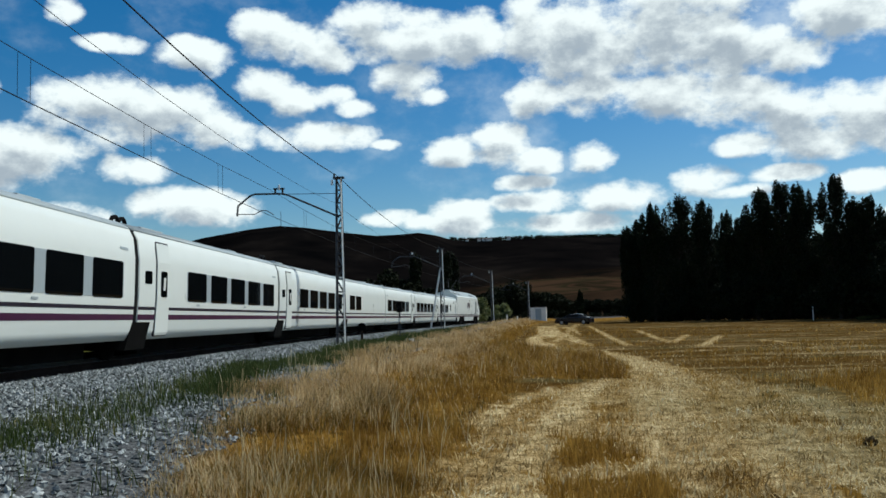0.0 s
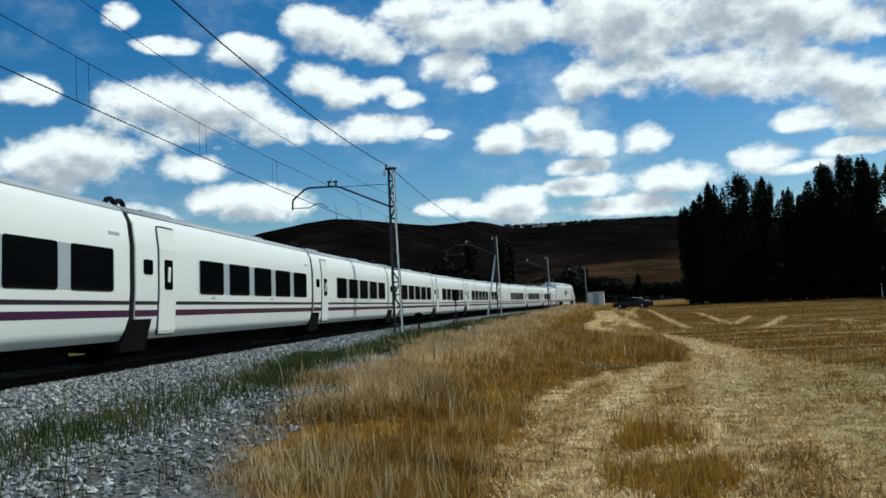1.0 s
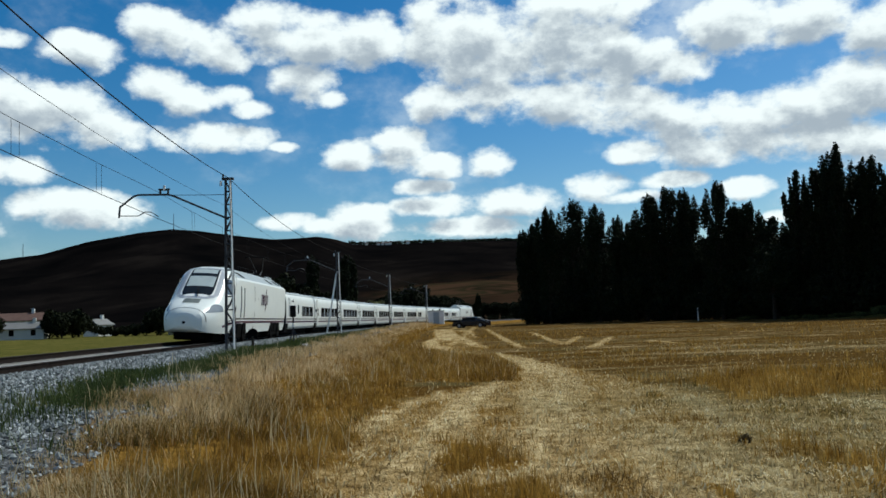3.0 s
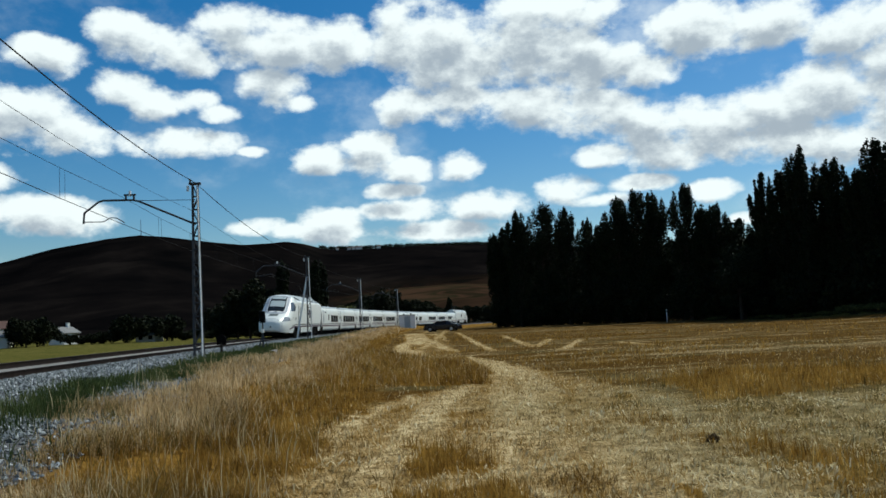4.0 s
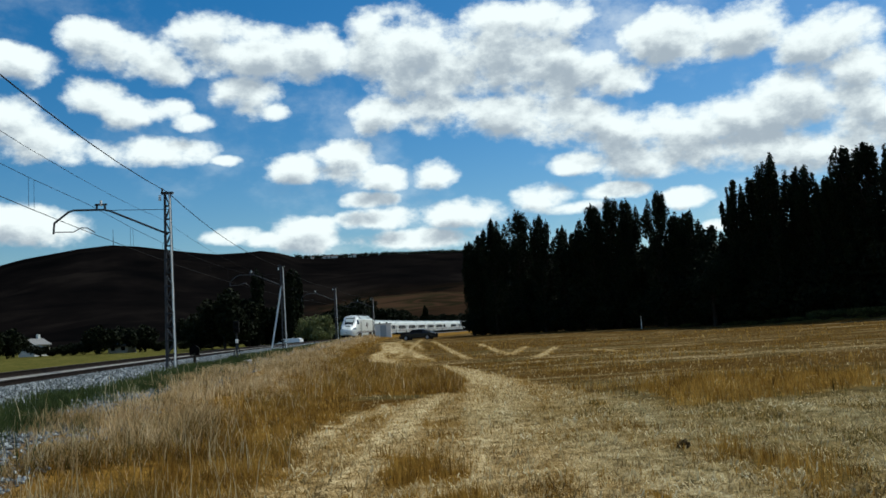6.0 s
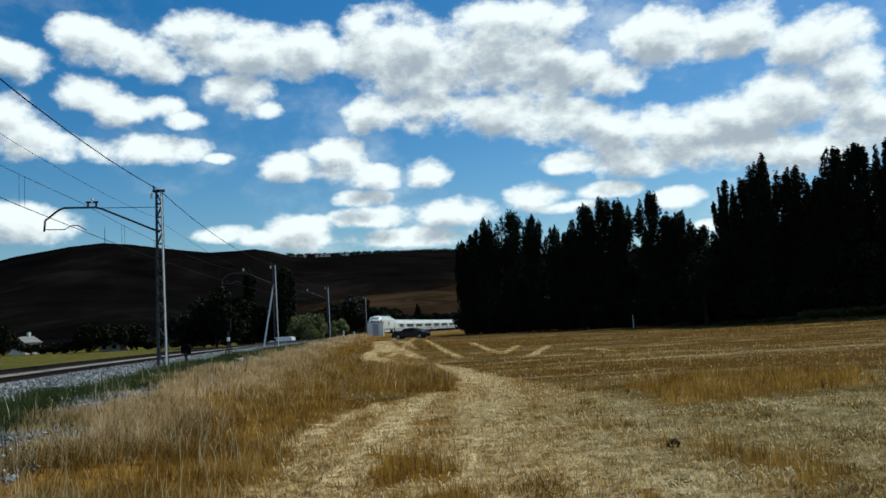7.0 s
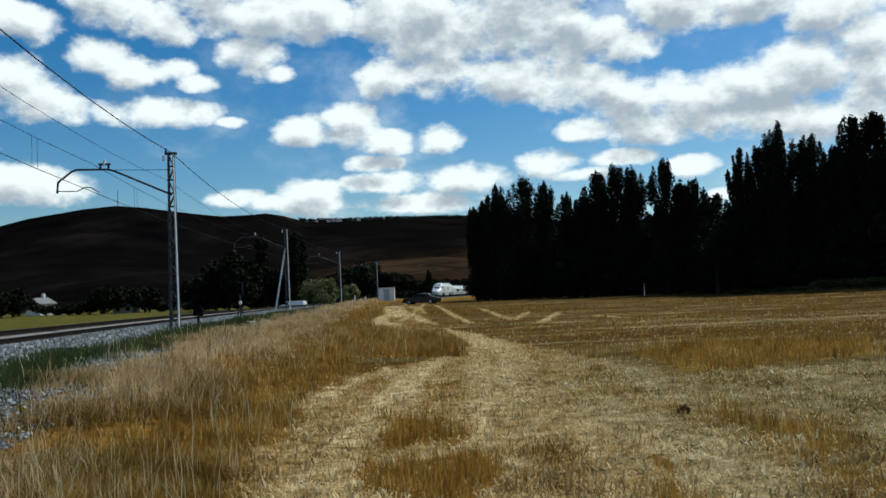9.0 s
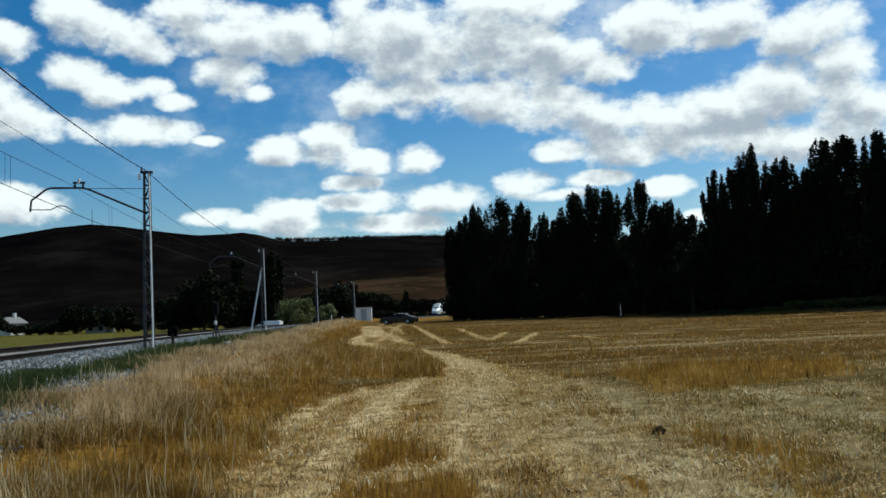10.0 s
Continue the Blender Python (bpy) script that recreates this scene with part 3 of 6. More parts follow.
def blades(n, place, hgt, wid, lean=0.3, z0=-0.02):
    """n bent blades: place gives x, y arrays; hgt and wid arrays."""
    x, y = place
    z = height(x, y) + z0
    a, t = _rg.uniform(0, 2 * np.pi, n), _rg.uniform(0, 2 * np.pi, n)
    k = _rg.uniform(0.05, lean, n) * hgt
    dx, dy, lx, ly = np.cos(a) * wid / 2, np.sin(a) * wid / 2, np.cos(t) * k, np.sin(t) * k
    V = np.empty((n, 5, 3))
    for c, (sx, f, g) in enumerate(((-1, 0, 0), (1, 0, 0), (0.75, 0.35, 0.58), (-0.75, 0.35, 0.58), (0, 1, 1))):
        V[:, c, 0], V[:, c, 1], V[:, c, 2] = x + sx * dx + f * lx, y + sx * dy + f * ly, z + g * hgt
    b = np.arange(n)[:, None] * 5
    return V.reshape(-1, 3), np.concatenate([b + (0, 1, 2), b + (0, 2, 3), b + (3, 2, 4)])


def strewn(n, az0, az1, r0, r1, power=1.0):
    """Places spread over a sector before the camera, denser near it."""
    u = _rg.random(n) ** power
    r, a = r0 + (r1 - r0) * u, np.radians(_rg.uniform(az0, az1, n))
    return r * np.sin(a), r * np.cos(a)


def clumped(x, y, spread, k):
    """Each place becomes k places close round it."""
    x, y = np.repeat(x, k), np.repeat(y, k)
    return x + _rg.normal(0, spread, x.size), y + _rg.normal(0, spread, y.size)

# ---------------------------------------------------------------- grass, straw, ballast
def grasses():
    # tall dry grass along the line
    x, y = strewn(130000, -50, 12, 5.5, 125, 1.9)
    d = off_track(x, y) + 1.2 * (vnoise(x * 0.6, y * 0.6) - 0.5)
    r = np.hypot(x, y)
    _, gold, pale, _ = zones(x, y)
    eg = grass_edge(y)
    dens = smooth(d, eg, eg + 0.5) * (1 - smooth(d, 8.8, 10.0)) * (1 - smooth(pale, 0.1, 0.8)) * (1 - poly_mask(x, y, [(-0.6, 3.0), (-0.6, 13.0), (1.8, 13.0), (1.8, 3.0)]))
    block = poly_mask(x, y, GOLDS[1]) * 0.9
    ok = _rg.random(x.size) < np.maximum(dens, block) * (0.16 + 0.84 * smooth(vnoise(x * 1.1, y * 1.1), 0.25, 0.65))
    x, y = clumped(x[ok], y[ok], 0.1, 6)
    o = off_track(x, y) + 1.6 * (vnoise(x * 0.3 + 4, y * 0.3) - 0.5)
    clump_ = vnoise(x * 0.55, y * 0.55)
    soft_ = _rg.random(x.size) < 1 - 0.93 * smooth(o - 1.3 * smooth(np.hypot(x, y), 15, 28) + 0.9 * (1 - smooth(np.hypot(x, y), 10, 17)), 6.4, 8.3)
    near_ = np.hypot(x, y)
    tint = 0.05 + 0.22 * (1 - smooth(near_, 9, 17)) * smooth(-x, 2.0, 4.5) + 0.2 * smooth(vnoise(x * 0.35 + 7, y * 0.35), 0.5, 0.7)
    olive_ = _rg.random(x.size) < tint * (0.4 + 1.2 * clump_)
    low_ = (0.35 + 0.65 * smooth(off_track(x, y) - grass_edge(y), -0.3, 2.2)) * (1 - 0.55 * smooth(off_track(x, y), 7.2, 8.8) * (1 - poly_mask(x, y, GOLDS[1])))
    for name, sel, mat, h0, h1, label in (("olive_grass", olive_, M_OLIVE, 0.15, 0.5, "grey-green half-dry grass on the bank"), ("dry_grass", soft_ & ~olive_, M_DRY, 0.15, 0.55, "tall pale feathery dry grass beside the railway"), ("golden_grass", ~soft_ & ~olive_, M_GOLD, 0.14, 0.48, "golden brown dry grass at the field edge")):
        X, Y = x[sel], y[sel]
        h = _rg.uniform(h0, h1, X.size) * (0.4 + 1.0 * clump_[sel]) * low_[sel] * (0.72 + 0.28 * smooth(np.hypot(X, Y), 9, 20))
        tagged(new(name, mesh_np(name, *blades(X.size, (X, Y), h, 0.005 + 0.0004 * np.hypot(X, Y), 1.0), mat)), label, "grass", kind="stuff")
    # single pale stalks that stand out over the rest
    pick = _rg.random(x.size) < 0.012
    X, Y = x[pick], y[pick]
    tagged(new("seed_stalks", mesh_np("seed_stalks", *blades(X.size, (X, Y), _rg.uniform(0.3, 0.6, X.size), 0.004 + 0.00045 * np.hypot(X, Y), 0.5), M_STALK)), "single pale seed stalks among the grass", "grass", kind="stuff")
    # shorter golden stubble
    x, y = strewn(95000, -34, 42, 5.5, 95, 1.9)
    _, gold, pale, _ = zones(x, y)
    d = off_track(x, y)
    lay = fbm(x * 1.4, y * 1.1)
    keep = smooth(gold + 0.5 * (lay - 0.5), 0.25, 0.6) * (0.35 + 0.65 * lay) + (gold < 0.5) * (pale < 0.5) * (d > 8) * 0.26 * (1 - 0.7 * smooth(x, 8, 20)) * smooth(vnoise(x * 0.12, y * 0.6), 0.4, 0.62) + (pale > 0.5) * 0.13 * smooth(lay, 0.4, 0.62)
    ok = (_rg.random(x.size) < keep) & (d > 7.5) & (field_edge(x, y) < -3)
    x, y = clumped(x[ok], y[ok], 0.07, 4)
    _, gold, pale, _ = zones(x, y)
    h = _rg.uniform(0.06, 0.22, x.size) * np.where(pale > 0.4, 0.6, 1.0) * np.where(poly_mask(x, y, GOLDS[2]) | poly_mask(x, y, GOLDS[1]), 1.5, np.where(pale > 0.4, 1.0, 1.25))
    w = 0.004 + 0.0005 * np.hypot(x, y)
    grey = _rg.random(x.size) < smooth(x + 5 * (vnoise(x * 0.25, y * 0.25) - 0.5), 2.6, 7.0) * (gold < 0.7) * (1 - smooth(y, 15, 24))
    for name, sel, mat, label in (("stubble", ~grey, M_GOLD, "golden standing cereal stubble in rows"), ("weedy_stubble", grey, M_OLIVE, "grey-green weedy stubble of the open field")):
        tagged(new(name, mesh_np(name, *blades(sel.sum(), (x[sel], y[sel]), h[sel], w[sel], 0.4), mat)), label, "stubble", kind="stuff")
    # loose straw on the mown strips
    x, y = strewn(90000, -30, 42, 5.0, 45, 1.9)
    _, gold, pale, _ = zones(x, y)
    ok = _rg.random(x.size) < np.where(pale > 0.5, 0.35 + 0.65 * fbm(x * 1.2, y * 1.2), 0.12) * (off_track(x, y) > 8.5)
    x, y = x[ok], y[ok]
    n = x.size
    a, L, w = _rg.uniform(0, 2 * np.pi, n), _rg.uniform(0.02, 0.065, n) + 0.0012 * np.hypot(x, y), _rg.uniform(0.006, 0.014, n) + 0.0003 * np.hypot(x, y)
    z = height(x, y) + _rg.uniform(0.004, 0.05, n)
    t = _rg.uniform(-0.05, 0.05, n)
    V = np.empty((n, 4, 3))
    for c, (p, q) in enumerate(((-1, -1), (1, -1), (1, 1), (-1, 1))):
        V[:, c, 0], V[:, c, 1], V[:, c, 2] = x + p * L / 2 * np.cos(a) - q * w / 2 * np.sin(a), y + p * L / 2 * np.sin(a) + q * w / 2 * np.cos(a), z + p * t + (p * q) * 0.003
    tagged(new("loose_straw", mesh_np("loose_straw", V.reshape(-1, 3), np.arange(n * 4).reshape(-1, 4), M_STRAW)), "pale loose straw lying on the mown strips", "straw", kind="stuff")
    # green weeds on the edge of the ballast
    s = -42 + 112 * _rg.random(44000) ** 0.75
    o = _rg.normal(4.25, 0.3, s.size) + 0.5 * (vnoise(s * 0.3, s * 0) - 0.5)
    x, y, _ = on_track(s, o)
    ok = (_rg.random(s.size) < 0.3 + 0.7 * smooth(vnoise(s * 0.45, o * 0.8), 0.3, 0.55)) & (np.hypot(x, y) > 4.5)
    x, y = clumped(x[ok], y[ok], 0.09, 4)
    h = _rg.uniform(0.06, 0.27, x.size)
    tagged(new("green_grass", mesh_np("green_grass", *blades(x.size, (x, y), h, 0.005 + 0.0006 * np.hypot(x, y), 0.6), M_GREEN)), "green weeds along the foot of the ballast", "grass", kind="stuff")
    # thin weeds in the lower gravel
    s, o = _rg.uniform(-42, 10, 260), _rg.uniform(3.6, 6.0, 260)
    x, y, _ = on_track(s, o)
    ok = np.hypot(x, y) > 6
    x, y = clumped(x[ok], y[ok], 0.1, 9)
    tagged(new("gravel_weeds", mesh_np("gravel_weeds", *blades(x.size, (x, y), _rg.uniform(0.1, 0.5, x.size), np.full(x.size, 0.012), 0.7), M_GREEN)), "thin green weeds growing through gravel", "weeds", kind="stuff")


grasses()


def ballast():
    base = np.array([(0, 0, -0.5), (0.5, 0.1, 0), (0.1, 0.55, 0.05), (-0.5, 0.05, -0.05), (-0.05, -0.5, 0.06), (0.05, 0, 0.5)])
    tri = np.array([(0, 2, 1), (0, 3, 2), (0, 4, 3), (0, 1, 4), (5, 1, 2), (5, 2, 3), (5, 3, 4), (5, 4, 1)])
    n = 105000
    s = -43 + 117 * _rg.random(n) ** 1.7
    o = _rg.uniform(0.95, 6.2, n)
    x, y, _ = on_track(s, o)
    ok = (np.hypot(x, y) > 4.5) & (_rg.random(n) < np.where(o > 5.2, 0.3, 1.0))
    x, y, n = x[ok], y[ok], ok.sum()
    size = _rg.uniform(0.034, 0.085, n) * (1 + 0.014 * np.hypot(x, y))
    V = base[None] * (_rg.uniform(0.6, 1.3, (n, 6, 1)) * size[:, None, None]) + _rg.normal(0, 0.08, (n, 6, 3)) * size[:, None, None]
    a = _rg.uniform(0, 2 * np.pi, n)
    c, sn = np.cos(a)[:, None], np.sin(a)[:, None]
    X, Y = V[..., 0] * c - V[..., 1] * sn, V[..., 0] * sn + V[..., 1] * c
    P = np.stack([X + x[:, None], Y + y[:, None], V[..., 2] * 0.8 + (height(x, y) + size * 0.15)[:, None]], -1)
    F = (np.arange(n)[:, None, None] * 6 + tri[None]).reshape(-1, 3)
    tagged(new("ballast", mesh_np("ballast", P.reshape(-1, 3), F, M_STONE)), "grey crushed-stone railway ballast", "ballast", kind="stuff")


ballast()


# ---------------------------------------------------------------- track
def track():
    t = thing("railway_track", "single railway line of rusty rails on concrete sleepers", "track")
    tagged(t, kind="structure")
    prof = ((-0.07, 0), (0.07, 0), (0.07, 0.015), (0.015, 0.035), (0.015, 0.12), (0.036, 0.135), (0.036, 0.17), (-0.036, 0.17), (-0.036, 0.135), (-0.015, 0.12), (-0.015, 0.035), (-0.07, 0.015))
    for side in (1, -1):
        bm = bmesh.new()
        rings = []
        for s in np.arange(-60, 330, 2.0):
            zt = RAIL + (CANT if side < 0 else 0) - 0.17
            rings.append([(*[float(q) for q in on_track(s, side * (GAUGE / 2 + 0.036) + px)[:2]], zt + pz) for px, pz in prof])
        loft(bm, rings)
        rail = part("rail", bm, M_RUST, t, "rusty steel rail with a worn head")
        bm = bmesh.new()
        rings = []
        for s in np.arange(-60, 330, 2.0):
            zt = RAIL + (CANT if side < 0 else 0) + 0.003
            rings.append([(*[float(q) for q in on_track(s, side * (GAUGE / 2 + 0.036) + px)[:2]], zt + pz) for px, pz in ((-0.028, 0), (0.028, 0), (0.028, -0.02), (-0.028, -0.02))])
        loft(bm, rings)
        part("rail_head", bm, M_RAILHEAD, rail, "bright running surface")
    bm = bmesh.new()
    box(bm, -1.3, 1.3, -0.14, 0.14, -0.2, 0.0, 0.03)
    me = None
    for k, s in enumerate(np.arange(-40, 135, 0.6)):
        x, y, h = (float(q) for q in on_track(s))
        if me is None:
            ob = part("sleeper", bm, M_CONCRETE, t)
            me = ob.data
        else:
            ob = link_mesh("sleeper", me, t)
        ob.matrix_basis = pose(x, y, RAIL + CANT / 2 - 0.175, 0, math.degrees(math.atan2(CANT, GAUGE)), -math.degrees(h))


track()


# ---------------------------------------------------------------- train
CL = 13.14            # coach length between couplings
TILT = math.degrees(math.atan2(CANT, GAUGE))


def coach_ring(y, w=1.47, z0=0.5, z1=3.05, top=3.52):
    """A coach's cross-section: upright sides leaning in a little over the waist, and a round roof."""
    side = [(w - 0.06, z0), (w, z0 + 0.25), (w, 1.6), (w - 0.05, 2.55), (w - 0.13, z1)]
    roof = [(w - 0.24, z1 + 0.22), (w - 0.5, top - 0.1), (w - 0.95, top - 0.015)]
    half = side + roof
    return [(a, y, b) for a, b in half] + [(-a, y, b) for a, b in half[::-1]]


def side_x(z):
    return float(np.interp(z, (0.42, 0.67, 1.6, 2.55, 3.05), (1.41, 1.47, 1.47, 1.42, 1.34)))


def side_panel(bm, y0, y1, z0, z1, out, right=1, round_=0.0):
    """A panel that lies on the coach's side, standing out by out."""
    zs = (z0, z1) if z1 - z0 < 0.5 else (z0, (z0 + z1) / 2, z1)
    if round_:
        levels = {z0, z1, *(z0 + round_ * (1 - math.cos(radians(q))) for q in (30, 60, 90)), *(z1 - round_ * (1 - math.cos(radians(q))) for q in (30, 60, 90)), *(z for z in (0.67, 1.6, 2.0, 2.55) if z0 < z < z1)}
        rings = []
        for z in sorted(levels):
            k = max(0.0, 1 - min(z - z0, z1 - z) / round_)
            cut = round_ * (1 - math.sqrt(max(0.0, 1 - k * k)))
            rings.append([(right * (side_x(z) + out), y0 + cut, z), (right * (side_x(z) + out), y1 - cut, z), (right * (side_x(z) - 0.03), y1 - cut, z), (right * (side_x(z) - 0.03), y0 + cut, z)])
        return loft(bm, rings)
    loft(bm, [[(right * (side_x(z) + out), y0, z), (right * (side_x(z) + out), y1, z), (right * (side_x(z) - 0.03), y1, z), (right * (side_x(z) - 0.03), y0, z)] for z in zs])
    return bm


def wheel(parent, y, side, r=0.44):
    bm = bmesh.new()
    m = pose(side * 0.84, y, r, 0, 90, 0)
    bmesh.ops.create_cone(bm, cap_ends=True, segments=24, radius1=r, radius2=r, depth=0.12, matrix=m)
    bmesh.ops.create_cone(bm, cap_ends=True, segments=16, radius1=r * 0.3, radius2=r * 0.25, depth=0.3, matrix=m)
    return part("wheel", bm, M_STEEL if r > 0.5 else M_UNDER, parent)


def letters(parent, y, z, h, x, mat, right):
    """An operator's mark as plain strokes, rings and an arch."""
    bm = bmesh.new()
    t, w = 0.15 * h, 0.66 * h

    def stroke(pts, thick=t):
        for (ya, za), (yb, zb) in zip(pts, pts[1:]):
            L_ = math.hypot(yb - ya, zb - za)
            ny, nz = -(zb - za) / L_ * thick / 2, (yb - ya) / L_ * thick / 2
            loft(bm, [[(right * q, y + ya * right + k * ny * right, z + za + k * nz) for q, k in ((x, 1), (x, -1), (x - 0.015, -1), (x - 0.015, 1))],
                      [(right * q, y + yb * right + k * ny * right, z + zb + k * nz) for q, k in ((x, 1), (x, -1), (x - 0.015, -1), (x - 0.015, 1))]])

    def round_(mid, a0, a1, rx, rz):
        return [(mid + rx * math.cos(radians(a0 + (a1 - a0) * k / 10)), rz * math.sin(radians(a0 + (a1 - a0) * k / 10))) for k in range(11)]
    stroke([(-2.0 * w, -h / 2), (-2.0 * w, h / 2)])
    stroke([(-2.0 * w, h * 0.38), (-1.55 * w, h * 0.46)])
    for mid in (-1.0, 1.85):
        stroke(round_(mid * w, 0, 360, 0.36 * w, 0.44 * h))
    stroke([(-0.35 * w, -h / 2), *round_(0.0, 180, 0, 0.35 * w, 0.42 * h), (0.35 * w, -h / 2)])
    stroke([(0.72 * w, -h * 1.0), (0.95 * w, -h * 0.4), (0.95 * w, h * 0.6), (1.2 * w, h * 1.0)])
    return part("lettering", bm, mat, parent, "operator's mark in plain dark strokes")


def coach(kind):
    """A coach about its middle; +y is the way it runs. kind: seats, cafe, end."""
    L = CL - 0.28
    c = thing("train_coach", {"seats": "white articulated passenger coach with purple and dark stripes", "cafe": "white buffet coach with two windows and striped waist", "end": "white end coach with a ventilation grille and three windows"}[kind], "train coach", "coaches of the train")
    bm = bmesh.new()
    r0 = -L / 2 + (0.5 if kind == "end" else 0.0)
    loft(bm, [coach_ring(y) for y in (r0, r0 + 0.05, 0, L / 2 - 0.05, L / 2)])
    body = part("body", bm, M_WHITE, c, "", True)
    bm = bmesh.new()
    rf = [(a, b) for a, b in ((-1.24, 3.26), (-1.18, 3.32), (-0.97, 3.43), (-0.52, 3.52), (0, 3.54), (0.52, 3.52), (0.97, 3.43), (1.18, 3.32), (1.24, 3.26))]
    loft(bm, [[(a, y, b + 0.012) for a, b in rf] + [(a * 0.9, y, b - 0.06) for a, b in rf[::-1]] for y in (r0 - 0.01, L / 2 + 0.01)])
    part("roof", bm, M_ROOF, c, "grey painted roof", True)
    for k, (y, w_) in enumerate(((-3.6, 1.5), (3.4, 0.9))):
        bm = bmesh.new()
        box(bm, -0.5, 0.5, y - w_ / 2, y + w_ / 2, 3.48, 3.6, 0.05)
        part("roof_unit", bm, M_ROOF, c)
    if kind == "seats":
        for y in (-5.35, -4.95):
            bm = bmesh.new()
            for q in range(5):
                bar(bm, (0.25, y + 0.22 * math.cos(q * 0.7), 3.5 + 0.24 * math.sin(q * 0.7)), (0.25, y + 0.22 * math.cos((q + 1) * 0.7), 3.5 + 0.24 * math.sin((q + 1) * 0.7)), 0.11, seg=8)
            part("cable_loop", bm, M_BLACK, c, "black jumper cable loop")
    rear = -CL / 2
    if kind == "seats":
        wins = [(rear + 3.28 + k * 1.89, rear + 3.28 + k * 1.89 + 1.48) for k in range(5)]
    elif kind == "cafe":
        wins = [(rear + 1.3, rear + 2.7), (rear + 3.0, rear + 4.5)]
    else:
        wins = [(rear + 7.0, rear + 8.5), (rear + 8.8, rear + 10.3), (rear + 10.6, rear + 12.1)]
    for right in (1, -1):
        for z0, z1, mt, nm in ((1.01, 1.15, M_PURPLE, "purple_stripe"), (1.27, 1.35, M_NAVY, "dark_stripe")):
            bm = bmesh.new()
            side_panel(bm, r0 + 0.01, L / 2 - 0.01, z0, z1, 0.006, right)
            part(nm, bm, mt, c)
        bm = bmesh.new()
        if kind == "seats":
            side_panel(bm, wins[0][0] - 0.05, wins[-1][1] + 0.05, 1.55, 2.41, 0.005, right)
            part("window_band", bm, M_PILLAR, c, "grey band between the windows")
        elif kind == "end":
            side_panel(bm, wins[0][0] - 0.05, wins[-1][1] + 0.05, 1.55, 2.41, 0.005, right)
            part("window_band", bm, M_PILLAR, c, "grey band between the windows")
        else:
            bm.free()
        for a, b in wins:
            bm = bmesh.new()
            side_panel(bm, a, b, 1.54, 2.42, 0.012, right, 0.07)
            part("window", bm, M_GLASS, c, "dark tinted window pane")
        if kind == "seats":
            bm = bmesh.new()
            side_panel(bm, rear + 1.11, rear + 1.97, 0.56, 3.1, 0.008, right, 0.1)
            seam = part("door_seam", bm, M_NAVY, c)
            bm = bmesh.new()
            side_panel(bm, rear + 1.145, rear + 1.935, 0.595, 3.06, 0.03, right, 0.08)
            door = part("door", bm, M_WHITE, c, "white plug door")
            bm = bmesh.new()
            side_panel(bm, rear + 1.36, rear + 1.76, 1.62, 2.32, 0.036, right, 0.06)
            part("door_window", bm, M_GLASS, door)
            bm = bmesh.new()
            side_panel(bm, rear + 0.48, rear + 0.88, 1.95, 2.28, 0.012, right, 0.05)
            part("small_window", bm, M_GLASS, c)
            bm = bmesh.new()
            box(bm, *sorted((right * (side_x(1.9) + 0.03), right * (side_x(1.9) + 0.05))), rear + 1.5, rear + 1.62, 1.8, 2.15, 0.008)
            part("door_handle", bm, M_PORC, door, "white grab handle")
            for ya in (rear + 4.0, rear + 8.5):
                bm = bmesh.new()
                side_panel(bm, ya, ya + 0.22, 1.42, 1.47, 0.01, right)
                part("marking", bm, M_PILLAR, c, "small grey marking")
            bm = bmesh.new()
            side_panel(bm, rear + 12.2, rear + 12.62, 2.72, 2.78, 0.01, right)
            part("marking", bm, M_PILLAR, c, "small grey marking")
        elif kind == "end":
            bm = bmesh.new()
            side_panel(bm, rear + 5.1, rear + 5.6, 1.75, 2.5, 0.012, right, 0.06)
            part("small_window", bm, M_GLASS, c)
            bm = bmesh.new()
            side_panel(bm, rear + 1.5, rear + 2.15, 1.5, 3.0, 0.008, right)
            grille = part("grille", bm, M_PILLAR, c, "grey ventilation grille")
            for k in range(12):
                bm = bmesh.new()
                z = 1.58 + 0.115 * k
                box(bm, *sorted((right * (side_x(z) + 0.005), right * (side_x(z) + 0.02))), rear + 1.55, rear + 2.1, z, z + 0.05)
                part("slat", bm, M_ROOF, grille)
            letters(c, rear + 3.2, 2.7, 0.24, side_x(2.75) + 0.012, M_NAVY, right)
    if kind == "end":
        rear += 0.5
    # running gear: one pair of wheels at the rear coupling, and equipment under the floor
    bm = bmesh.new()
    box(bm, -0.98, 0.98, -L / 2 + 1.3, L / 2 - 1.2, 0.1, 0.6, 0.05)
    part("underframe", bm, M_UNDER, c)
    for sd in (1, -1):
        # black panel flush with the side; its colour paints the wheel recess's shade
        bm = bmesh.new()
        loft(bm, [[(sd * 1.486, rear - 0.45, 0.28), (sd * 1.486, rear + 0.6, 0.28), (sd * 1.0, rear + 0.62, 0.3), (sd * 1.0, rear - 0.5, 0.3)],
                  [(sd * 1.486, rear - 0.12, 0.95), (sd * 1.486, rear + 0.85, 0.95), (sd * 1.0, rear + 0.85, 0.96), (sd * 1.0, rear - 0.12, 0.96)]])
        part("wheel_recess_shade", bm, M_UNDER, c, "black panel painting the shaded wheel recess")
        wheel(c, rear, sd)
    bm = bmesh.new()
    rings = [[(a * 0.985, y, b * 0.992 + 0.01) for a, _, b in coach_ring(0)] for y in (rear - 0.16, rear + 0.16)]
    loft(bm, rings)
    part("gangway_bellows", bm, M_BLACK, c, "black rubber bellows between coaches")
